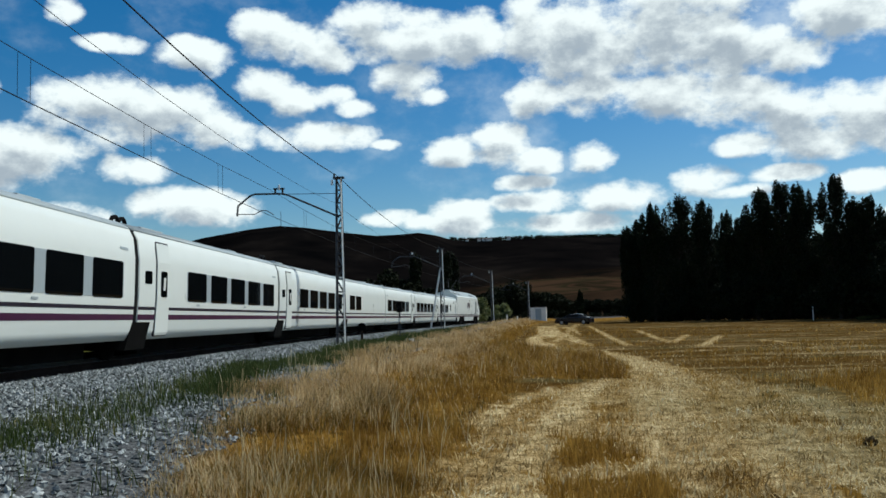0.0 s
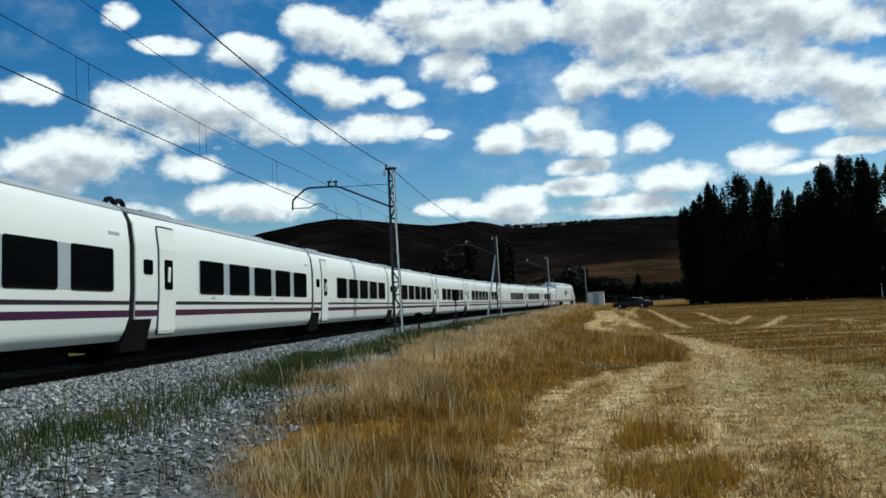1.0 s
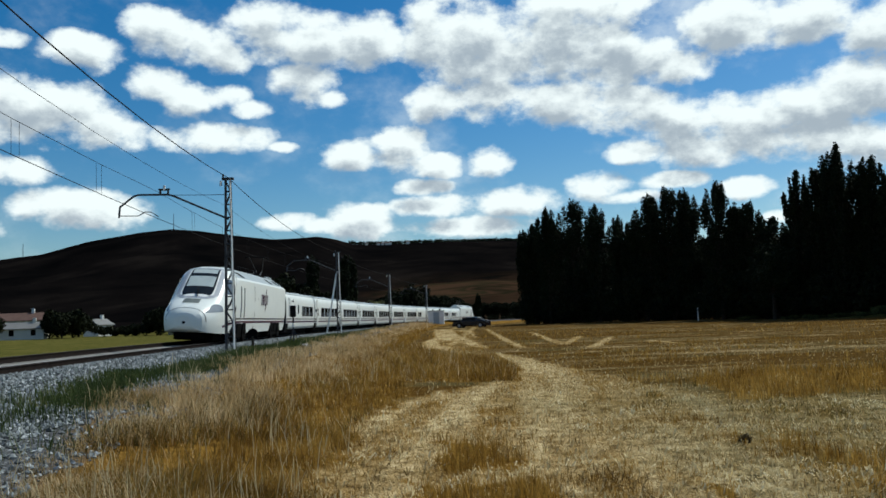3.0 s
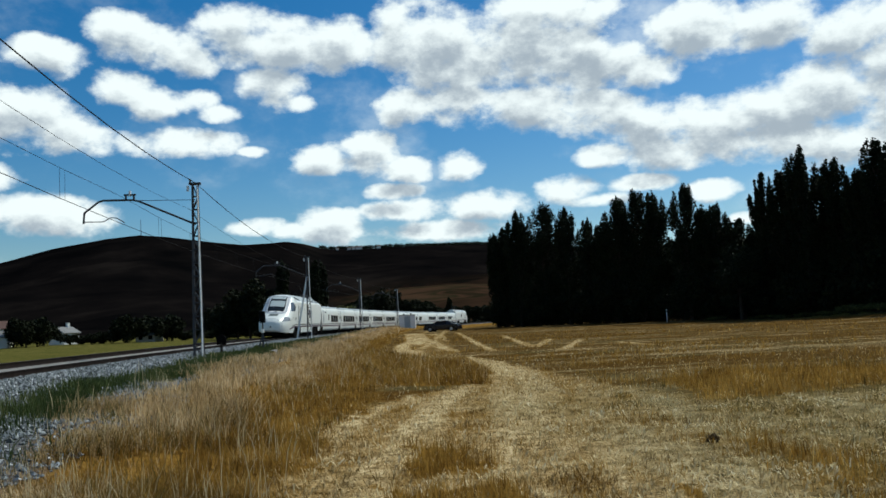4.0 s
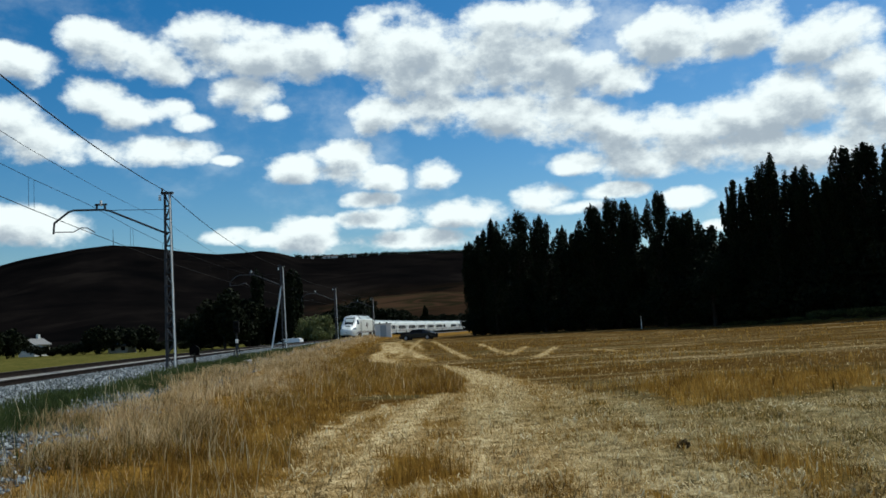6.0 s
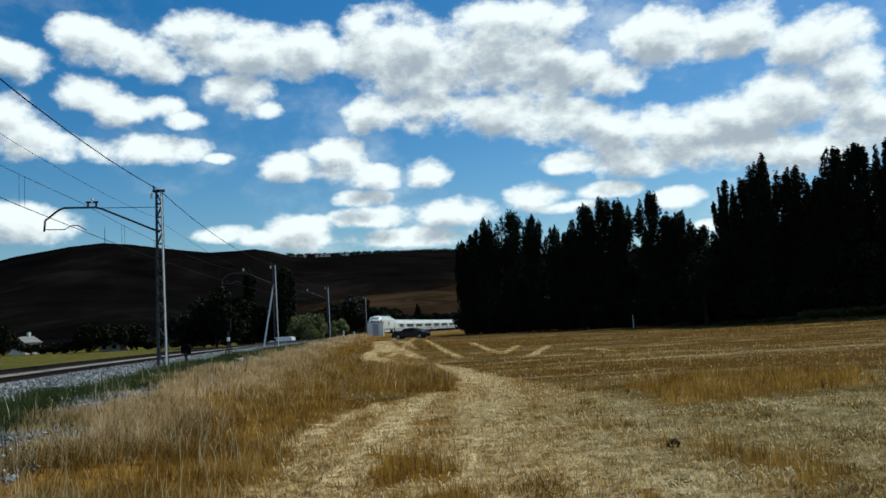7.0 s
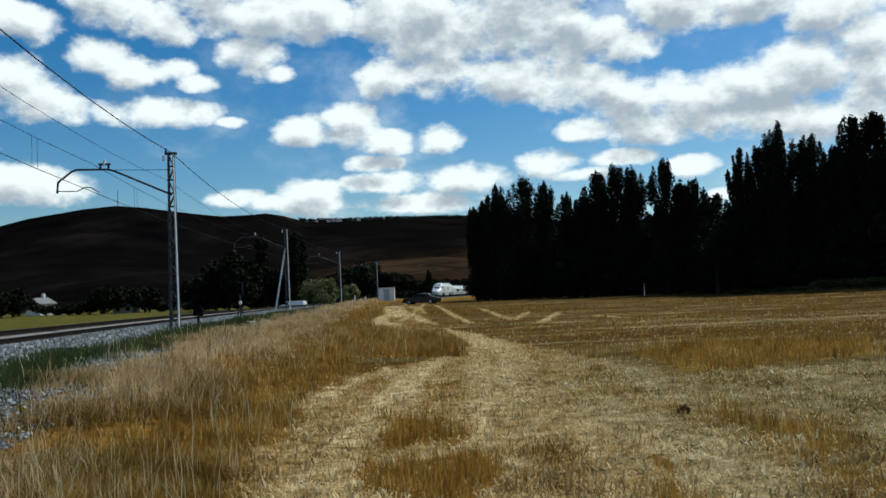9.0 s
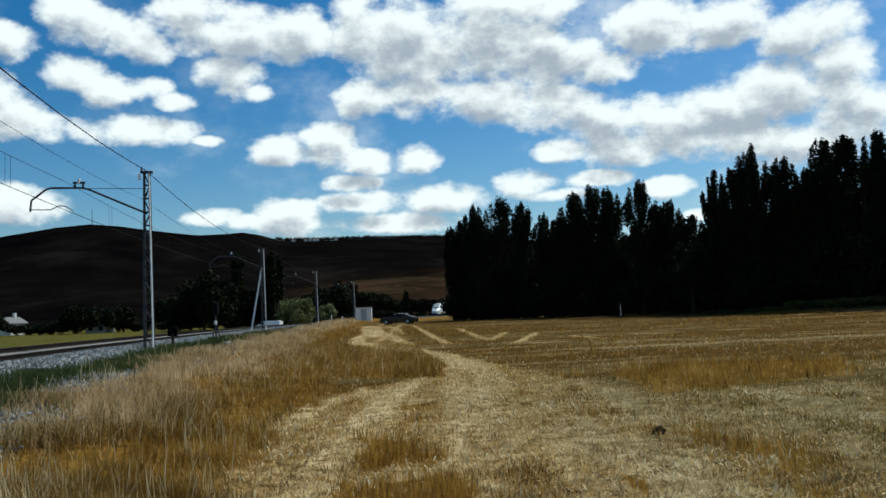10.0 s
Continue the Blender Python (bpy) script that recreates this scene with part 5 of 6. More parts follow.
def catenary():
    H = 7.22
    places = []
    for s, o in ((-47.0, 3.2), (-8.15, 3.2), (30.8, 3.45), (68.9, 3.6), (107.3, 3.5)):
        x, y, h = (float(q) for q in on_track(s, o))
        base = 0.75
        mast(x, y, H, base, -math.degrees(h))
        places.append((s, o, base + H))

    def at(s, o, z):
        x, y, _ = on_track(s, o)
        return (float(x), float(y), z)

    # the earth wire over the mast tops, the messenger with its droppers, and the contact wire
    for name, o, z, sag, r, label in (("earth_wire", 3.2, 8.05, 0.55, 0.016, "dark feeder wire over the mast tops"), ("return_wire", 3.0, 6.9, 0.45, 0.006, "thin dark wire beside the masts")):
        pts = []
        for (s0, _, _), (s1, _, _) in zip(places, places[1:]):
            for k in range(10):
                f = k / 10
                pts.append(at(s0 + (s1 - s0) * f, o, z - 4 * sag * (1.0 if s0 < -20 else 0.5) * f * (1 - f)))
        wire(name, pts, r, label)
    ms, ct = [], []
    for (s0, _, _), (s1, _, _) in zip(places, places[1:]):
        n = 6
        for k in range(n):
            f = k / n
            ms.append(at(s0 + (s1 - s0) * f, 0.1, 7.62 - 4 * 0.2 * f * (1 - f)))
            ct.append(at(s0 + (s1 - s0) * f, 0.1, 6.47))
            if k:
                for dd in (-0.25, 0.25):
                    wire("dropper", [at(s0 + (s1 - s0) * f + dd, 0.1, 7.62 - 4 * 0.2 * f * (1 - f)), at(s0 + (s1 - s0) * f + dd, 0.1, 6.47)], 0.006, "thin dropper wire between messenger and contact wire")
    wire("messenger_wire", ms, 0.009, "dark messenger wire of the catenary")
    wire("contact_wire", ct, 0.013, "dark contact wire over the track")


catenary()


# ---------------------------------------------------------------- trees
def leaf_cloud(centres, radii, n, size, seed):
    """n small leaf quads in ellipsoids, thicker toward their skins."""
    rg = np.random.default_rng(seed)
    centres, radii = np.asarray(centres, float), np.asarray(radii, float)
    vol = radii.prod(1) ** 0.67
    k = rg.choice(len(centres), n, p=vol / vol.sum())
    u = rg.normal(size=(n, 3))
    u /= np.linalg.norm(u, axis=1, keepdims=True)
    rr = rg.random(n) ** 0.45
    P = centres[k] + u * radii[k] * rr[:, None]
    a = rg.normal(size=(n, 3))
    a /= np.linalg.norm(a, axis=1, keepdims=True)
    b = np.cross(a, rg.normal(size=(n, 3)))
    b /= np.linalg.norm(b, axis=1, keepdims=True)
    s = rg.uniform(0.55, 1.2, n)[:, None] * size
    V = np.stack([P - a * s, P + b * s * 0.55, P + a * s, P - b * s * 0.55], 1)
    return V.reshape(-1, 3), np.arange(4 * n).reshape(-1, 4)


def limb(bm, a, b, r0, r1, seg=6):
    a, b = Vector(a), Vector(b)
    m = Matrix.Translation((a + b) / 2) @ (b - a).to_track_quat("Z", "Y").to_matrix().to_4x4()
    bmesh.ops.create_cone(bm, cap_ends=True, segments=seg, radius1=r0, radius2=r1, depth=(b - a).length, matrix=m)


def poplar(seed, h, half=2.4, leaves=6500, mat=None, name="poplar_tree", label="tall dark poplar with upright branches", size=0.3, open_=0.0):
    """half: half the crown's width; open_: 0 for a dense crown, 1 for one with sky between its branches."""
    rg = random.Random(seed)
    t = thing(name, label, "tree", "trees of the wood")
    bm = bmesh.new()
    limb(bm, (0, 0, -0.3), (0, 0, h * 0.45), 0.32, 0.2, 8)
    limb(bm, (0, 0, h * 0.45), (0.1, 0, h * 0.9), 0.2, 0.03, 6)
    cs, rs = [], []
    # steep branches, each ending in its own upright plume; the crown is broad almost to its top
    for k in range(34):
        f = k / 33
        rho = min(1.0, 0.15 + 0.85 * math.sqrt(rg.random())) if k < 31 else rg.uniform(0.0, 0.2)
        crest = 1.0 - 0.2 * rho ** 2.6 - 0.04 * rg.random()
        top = h * (crest - (0.42 * (1 - f / 0.55) if f < 0.55 else 0.0) * rg.uniform(0.7, 1.0))
        a = k * 2.4 + rg.uniform(-0.5, 0.5)
        x_, y_ = half * rho * math.cos(a), half * rho * math.sin(a)
        foot = (x_ * 0.2, y_ * 0.2, top - h * rg.uniform(0.2, 0.3))
        mid = (x_ * 0.8, y_ * 0.8, top - h * 0.1)
        limb(bm, foot, mid, 0.09, 0.05, 5)
        limb(bm, mid, (x_, y_, top - 0.2), 0.05, 0.015, 5)
        w_ = half * (0.25 - 0.11 * open_) * rg.uniform(0.75, 1.2)
        tall = h * rg.uniform(0.045, 0.075)
        cs.append((x_, y_, top - tall)), rs.append((w_, w_, tall))
        cs.append((x_ * 0.85, y_ * 0.85, top - 2.2 * tall)), rs.append((w_ * 1.3, w_ * 1.3, tall * 1.2))
        cs.append((x_, y_, top - 0.4 * tall)), rs.append((w_ * 0.5, w_ * 0.5, tall * 0.6))
    for q in range(6):
        z = h * (0.12 + 0.12 * q)
        w_ = half * (1.0 - 0.07 * q) * (1 - 0.5 * open_ * (q > 3))
        cs.append((0, 0, z)), rs.append((w_, w_, h * 0.11))
    part("trunk", bm, M_BARK, t)
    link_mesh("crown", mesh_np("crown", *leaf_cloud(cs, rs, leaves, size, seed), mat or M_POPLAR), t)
    return t


def round_tree(seed, h, w, leaves=3800, mat=None, name="tree", label="dark round-crowned deciduous tree", group="trees of the valley", size=0.3):
    rg = random.Random(seed)
    t = thing(name, label, "tree", group)
    bm = bmesh.new()
    limb(bm, (0, 0, -0.3), (0, 0, h * 0.4), 0.2 * h / 8, 0.12 * h / 8, 8)
    cs, rs = [], []
    for k in range(22):
        a, e = rg.uniform(0, 6.28), rg.uniform(-0.7, 1.0)
        q = rg.uniform(0.45, 1.0)
        p = (w * 0.36 * q * math.cos(a) * math.cos(e), w * 0.36 * q * math.sin(a) * math.cos(e), h * (0.42 + 0.42 * math.sin(e) * q))
        limb(bm, (0, 0, h * 0.3), p, 0.07, 0.02, 5)
        r = w * rg.uniform(0.11, 0.2)
        cs.append(p), rs.append((r, r, r))
    part("trunk", bm, M_BARK, t)
    link_mesh("crown", mesh_np("crown", *leaf_cloud(cs, rs, leaves, size, seed), mat or M_LEAF), t)
    return t


def bush(seed, h, w, leaves=1500, mat=None, label="dense dark green bush", size=0.22):
    rg = random.Random(seed)
    t = thing("bush", label, "bush", "bushes")
    cs, rs = [], []
    bm = bmesh.new()
    for k in range(10):
        a, q = rg.uniform(0, 6.28), rg.uniform(0, 1)
        p = (w * 0.36 * q * math.cos(a), w * 0.36 * q * math.sin(a), h * rg.uniform(0.25, 0.72))
        limb(bm, (0, 0, -0.1), p, 0.05, 0.015, 5)
        cs.append(p), rs.append((w * 0.19, w * 0.19, h * 0.24))
    part("stem", bm, M_BARK, t)
    link_mesh("crown", mesh_np("crown", *leaf_cloud(cs, rs, leaves, size, seed), mat or M_LEAF), t)
    return t


def plant(first, x, y, rz, used):
    z = float(height(np.array([x]), np.array([y]))[0])
    m = pose(x, y, z - 0.05, 0, 0, rz)
    if first.name in used:
        return copy_thing(first, m)
    used.add(first.name)
    first.matrix_basis = m
    return first


def polar(az, r):
    return r * math.sin(radians(az)), r * math.cos(radians(az))


def wood():
    used = set()
    rg = random.Random(4)

    def reach(az):
        # distance to the edge of the wood in a direction
        for r in range(40, 260):
            x, y = polar(az, r)
            if field_edge(np.array([x]), np.array([y]))[0] > 0:
                return r
        return 200
    # front row: direction, elevation of the top, half width of the crown in degrees, openness
    for k, (az, el, wide, open_) in enumerate(WOODTOPS):
        r = reach(az) + rg.uniform(1, 5)
        x, y = polar(az, r)
        h = math.tan(radians(el)) * r + 1.7
        half = math.tan(radians(wide * 1.28)) * r
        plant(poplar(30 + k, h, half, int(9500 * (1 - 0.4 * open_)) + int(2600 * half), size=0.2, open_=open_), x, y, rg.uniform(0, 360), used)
    dome = round_tree(66, 12.6, 10.5, 9000, M_POPLAR, label="broad dark round-crowned tree among poplars", group="trees of the wood", size=0.2)
    plant(dome, *polar(23.7, reach(23.7) - 1), 0, used)
    back = [poplar(70 + k, hh, 2.6, 7000, size=0.26) for k, hh in enumerate((13.0, 14.5, 11.5))]
    for k, az in enumerate(np.arange(8.4, 41, 0.62)):
        r = reach(az) + rg.uniform(4, 20)
        x, y = polar(az, r)
        hh = back[k % 3] if az < 25 else back[(k + 1) % 2]
        plant(hh, x, y, rg.uniform(0, 360), used)
    low = [bush(90, 6.5, 8.5, 4200, size=0.36), bush(91, 5.0, 7.0, 3600, size=0.36), bush(92, 8.5, 8.0, 4600, size=0.36)]
    for b in low:
        tagged(b, label="dense dark undergrowth at the edge of the wood")
    for k, az in enumerate(np.arange(8.0, 42, 0.3)):
        r = reach(az) + rg.uniform(0.5, 14)
        x, y = polar(az, r)
        plant(low[k % 3], x, y, rg.uniform(0, 360), used)


WOODTOPS = (
    (7.8, 5.95, 0.55, 0.2), (8.4, 6.34, 0.6, 0.2), (9.4, 7.4, 0.72, 0.1), (11.1, 7.8, 1.05, 0.0), (12.7, 7.45, 0.7, 0.3), (14.2, 6.55, 0.65, 0.5), (15.1, 6.3, 0.6, 0.3), (16.2, 7.95, 0.85, 0.1),
    (17.4, 8.3, 1.0, 0.1), (18.6, 8.0, 0.9, 0.3), (20.6, 8.3, 1.0, 0.65), (21.7, 6.75, 0.6, 0.8), (22.6, 6.95, 0.7, 0.8),
    (25.5, 8.7, 0.7, 0.4), (26.7, 8.7, 0.8, 0.2), (27.9, 9.95, 0.95, 0.1), (29.9, 9.0, 0.95, 0.2), (31.0, 8.1, 0.8, 0.2), (32.2, 10.0, 1.0, 0.2), (33.4, 9.75, 1.0, 0.5), (35.1, 9.8, 0.95, 0.2), (36.6, 9.4, 1.0, 0.2), (38.0, 9.6, 1.0, 0.2),
)
wood()


# ---------------------------------------------------------------- beside the line
def ground_z(x, y):
    return float(height(np.array([x]), np.array([y]))[0])


def marker_post():
    x, y = -7.33, 37.84
    t = thing("marker_post", "short dark line-side marker post with a rounded head", "post", at=(x, y, ground_z(x, y)))
    bm = bmesh.new()
    bar(bm, (0, 0, -0.2), (0, 0, 0.6), 0.1)
    part("stake", bm, M_BARK, t)
    bm = bmesh.new()
    bmesh.ops.create_cone(bm, cap_ends=True, segments=20, radius1=0.23, radius2=0.23, depth=0.07, matrix=pose(0, 0, 0.72, 90, 0, -15))
    box(bm, -0.21, 0.21, -0.035, 0.035, 0.5, 0.72)
    part("plate", bm, M_UNDER, t, "dark rounded plate")


def signal():
    x, y = -6.9, 47.6
    t = thing("dwarf_signal", "small dark railway signal on a braced post", "signal", at=(x, y, ground_z(x, y)), rz=-8)
    bm = bmesh.new()
    bar(bm, (0, 0, -0.2), (0, 0, 1.7), 0.09, seg=10)
    part("post", bm, M_GALV, t)
    for sx in (-1, 1):
        bm = bmesh.new()
        bar(bm, (sx * 0.35, 0.1, -0.1), (0, 0, 0.95), 0.05)
        part("brace", bm, M_GALV, t)
    bm = bmesh.new()
    box(bm, -0.16, 0.16, -0.1, 0.1, 1.55, 2.2, 0.04)
    head = part("head", bm, M_BLACK, t, "black signal head")
    for z in (1.7, 2.02):
        bm = bmesh.new()
        bmesh.ops.create_cone(bm, cap_ends=True, segments=16, radius1=0.085, radius2=0.085, depth=0.04, matrix=pose(0, -0.11, z, 90))
        part("lens", bm, M_GLASS, head)
        bm = bmesh.new()
        box(bm, -0.1, 0.1, -0.26, -0.1, z + 0.09, z + 0.11)
        part("hood", bm, M_BLACK, head)
    bm = bmesh.new()
    box(bm, -0.07, 0.07, -0.08, 0.06, 0.98, 1.2, 0.02)
    part("cable_box", bm, M_PORC, t, "pale cable box")
    x, y = -6.2, 45.5
    r = thing("stone", "pale block lying in the gravel", "stone", at=(x, y, ground_z(x, y)))
    bm = bmesh.new()
    box(bm, -0.35, 0.35, -0.2, 0.2, -0.05, 0.16, 0.05)
    part("block", bm, M_CEMENT, r)


def mast_strut():
    """The slanting pale stay of the second mast."""
    x, y, h = (float(q) for q in on_track(30.8, 3.45))
    t = thing("mast_stay", "pale angle-iron stay leaning on a lattice mast", "stay", at=(x, y, 0.75), rz=-math.degrees(h))
    bm = bmesh.new()
    bar(bm, (-1.12, -0.5, -0.3), (-0.08, 0, 5.6), 0.12)
    part("angle", bm, M_GALVPALE, t)


def hut():
    x, y = 3.6, 130.0
    z = ground_z(x, y)
    t = thing("relay_hut", "small pale-walled railway relay hut with a flat roof", "hut", at=(x, y, z), rz=-6)
    w, d, h = 1.15, 1.0, 1.95
    bm = bmesh.new()
    for a, b, c, e in ((-w, w, -d, -d + 0.1), (-w, w, d - 0.1, d), (-w, -w + 0.1, -d + 0.1, d - 0.1), (w - 0.1, w, -d + 0.1, d - 0.1)):
        box(bm, a, b, c, e, -0.3, h)
    part("wall", bm, M_CEMENT, t)
    bm = bmesh.new()
    box(bm, -w - 0.08, w + 0.08, -d - 0.08, d + 0.08, h, h + 0.1, 0.02)
    part("roof", bm, M_CONCRETE, t)
    for sx in (-1, 1):
        bm = bmesh.new()
        box(bm, sx * w - 0.06, sx * w + 0.06, -d - 0.05, -d + 0.1, -0.2, h - 0.01)
        part("corner_trim", bm, M_PORC, t, "white corner trim")
    bm = bmesh.new()
    box(bm, -0.45, 0.45, -d - 0.03, -d + 0.02, 0.02, 1.8, 0.01)
    door = part("door", bm, M_PILLAR, t, "grey metal door")
    bm = bmesh.new()
    box(bm, 0.3, 0.36, -d - 0.07, -d - 0.03, 0.9, 1.02)
    part("handle", bm, M_STEEL, door)
    for k in (-0.6, 0.5):
        bm = bmesh.new()
        bar(bm, (k, 0, h + 0.1), (k, 0, h + 0.3), 0.25, seg=10)
        part("roof_vent", bm, M_UNDER, t)
    # a low wall of a crossing post beside it
    for px, py, hh in ((-1.2, 112.0, 0.9), (0.2, 116.0, 0.7)):
        q = thing("crossing_post", "white and grey post at the level crossing", "post", "posts at the crossing", (px, py, ground_z(px, py)))
        bm = bmesh.new()
        bar(bm, (0, 0, -0.2), (0, 0, hh), 0.16, seg=10)
        part("stake", bm, M_PORC, q)


def car_shape(name, label, paint, L, W, H, low=False):
    """A saloon or a van about its middle; +y is its front."""
    t = thing(name, label, "car")
    if low:   # van: (y, bonnet or roof height)
        line = ((-L / 2, 0.5 * H), (-L / 2 + 0.05, 0.93 * H), (-L / 2 + 0.4, H), (L / 2 - 1.6, H), (L / 2 - 0.95, 0.62 * H), (L / 2 - 0.2, 0.52 * H), (L / 2, 0.36 * H))
    else:
        line = ((-L / 2, 0.5 * H), (-L / 2 + 0.12, 0.66 * H), (-L / 2 + 0.7, 0.7 * H), (-L / 2 + 1.3, 0.97 * H), (-L / 2 + 2.0, H), (0.45, 0.97 * H), (1.15, 0.68 * H), (L / 2 - 0.2, 0.6 * H), (L / 2, 0.42 * H))
    bm = bmesh.new()
    rings = []
    for y, z in line:
        tuck = 0.78 if z > 0.75 * H else 0.94
        rings.append([(W / 2 * 0.94, y, 0.2), (W / 2, y, 0.32), (W / 2, y, min(z, 0.62 * H) * 0.98), (W / 2 * tuck, y, z - 0.02), (W / 2 * tuck * 0.6, y, z), (-W / 2 * tuck * 0.6, y, z), (-W / 2 * tuck, y, z - 0.02), (-W / 2, y, min(z, 0.62 * H) * 0.98), (-W / 2, y, 0.32), (-W / 2 * 0.94, y, 0.2)])
    loft(bm, rings)
    part("body", bm, paint, t, "", False)
    for sx in (-1, 1):
        for k, (y0, y1) in enumerate(((-0.75, 0.0), (0.05, 0.7)) if not low else ((0.2, 0.9),)):
            bm = bmesh.new()
            zb, zt = 0.67 * H, 0.92 * H
            loft(bm, [[(sx * (W / 2 * 0.965), y0, zb), (sx * (W / 2 * 0.965), y1 + 0.12, zb), (sx * W / 2 * 0.85, y1 + 0.12, zb), (sx * W / 2 * 0.85, y0, zb)],
                      [(sx * (W / 2 * 0.825), y0 + 0.1, zt), (sx * (W / 2 * 0.825), y1, zt), (sx * W / 2 * 0.7, y1, zt), (sx * W / 2 * 0.7, y0 + 0.1, zt)]])
            part("side_window", bm, M_GLASS, t)
        for y in (-L / 2 + 0.85, L / 2 - 0.85):
            bm = bmesh.new()
            bmesh.ops.create_cone(bm, cap_ends=True, segments=20, radius1=0.31, radius2=0.31, depth=0.2, matrix=pose(sx * (W / 2 - 0.08), y, 0.31, 0, 90, 0))
            wh = part("wheel", bm, M_BLACK, t)
            bm = bmesh.new()
            bmesh.ops.create_cone(bm, cap_ends=True, segments=14, radius1=0.19, radius2=0.17, depth=0.23, matrix=pose(sx * (W / 2 - 0.08), y, 0.31, 0, 90, 0))
            part("rim", bm, M_STEEL, wh)
        for y, mt, nm in ((L / 2 - 0.08, M_LAMP, "headlight"), (-L / 2 + 0.06, M_TAILLAMP, "tail_light")):
            bm = bmesh.new()
            box(bm, sx * (W / 2 - 0.22) - 0.16, sx * (W / 2 - 0.22) + 0.16, y - 0.06, y + 0.06, 0.36 * H, 0.46 * H, 0.02)
            part(nm, bm, mt, t)
    if not low:
        for (ya, za), (yb, zb), nm in (((0.5, 0.955 * H), (1.12, 0.705 * H), "windscreen"), ((-L / 2 + 1.27, 0.94 * H), (-L / 2 + 0.76, 0.73 * H), "rear_window")):
            bm = bmesh.new()
            loft(bm, [[(-W * 0.34, ya, za + 0.03), (W * 0.34, ya, za + 0.03), (W * 0.34, ya, za - 0.02), (-W * 0.34, ya, za - 0.02)], [(-W * 0.41, yb, zb + 0.03), (W * 0.41, yb, zb + 0.03), (W * 0.41, yb, zb - 0.02), (-W * 0.41, yb, zb - 0.02)]])
            part(nm, bm, M_GLASS, t)
    return t


M_CARBLACK = worn("black_car_paint", (0.012, 0.013, 0.016), 0.15, 0.2, 0.15)
M_CARWHITE = worn("white_van_paint", (0.75, 0.75, 0.74), 0.3, 0, 0.15)
M_TAILLAMP = glass_mat("tail_lamp", (0.2, 0.01, 0.01), 0.2)


def vehicles():
    x, y = 7.0, 101.5
    c = car_shape("car", "dark parked saloon car on the farm track", M_CARBLACK, 4.4, 1.72, 1.32)
    c.matrix_basis = pose(x, y, ground_z(x, y), 0, 0, 68)
    x, y = -10.9, 127.0
    c = car_shape("van", "white van parked beyond the railway line", M_CARWHITE, 4.4, 1.8, 1.5, True)
    c.matrix_basis = pose(x, y, ground_z(x, y) - 0.02, 0, 0, 75)


def white_post():
    x, y = polar(19.0, 127)
    t = thing("boundary_post", "slim white post before the dark wood", "post", at=(x, y, ground_z(x, y)))
    bm = bmesh.new()
    bar(bm, (0, 0, -0.2), (0, 0, 1.9), 0.12, seg=10)
    part("shaft", bm, M_PORC, t)
    bm = bmesh.new()
    bar(bm, (0, 0, 1.5), (0, 0, 1.68), 0.14, seg=10)
    part("band", bm, M_NAVY, t, "dark band")


marker_post(), signal(), mast_strut(), hut(), vehicles(), white_post()


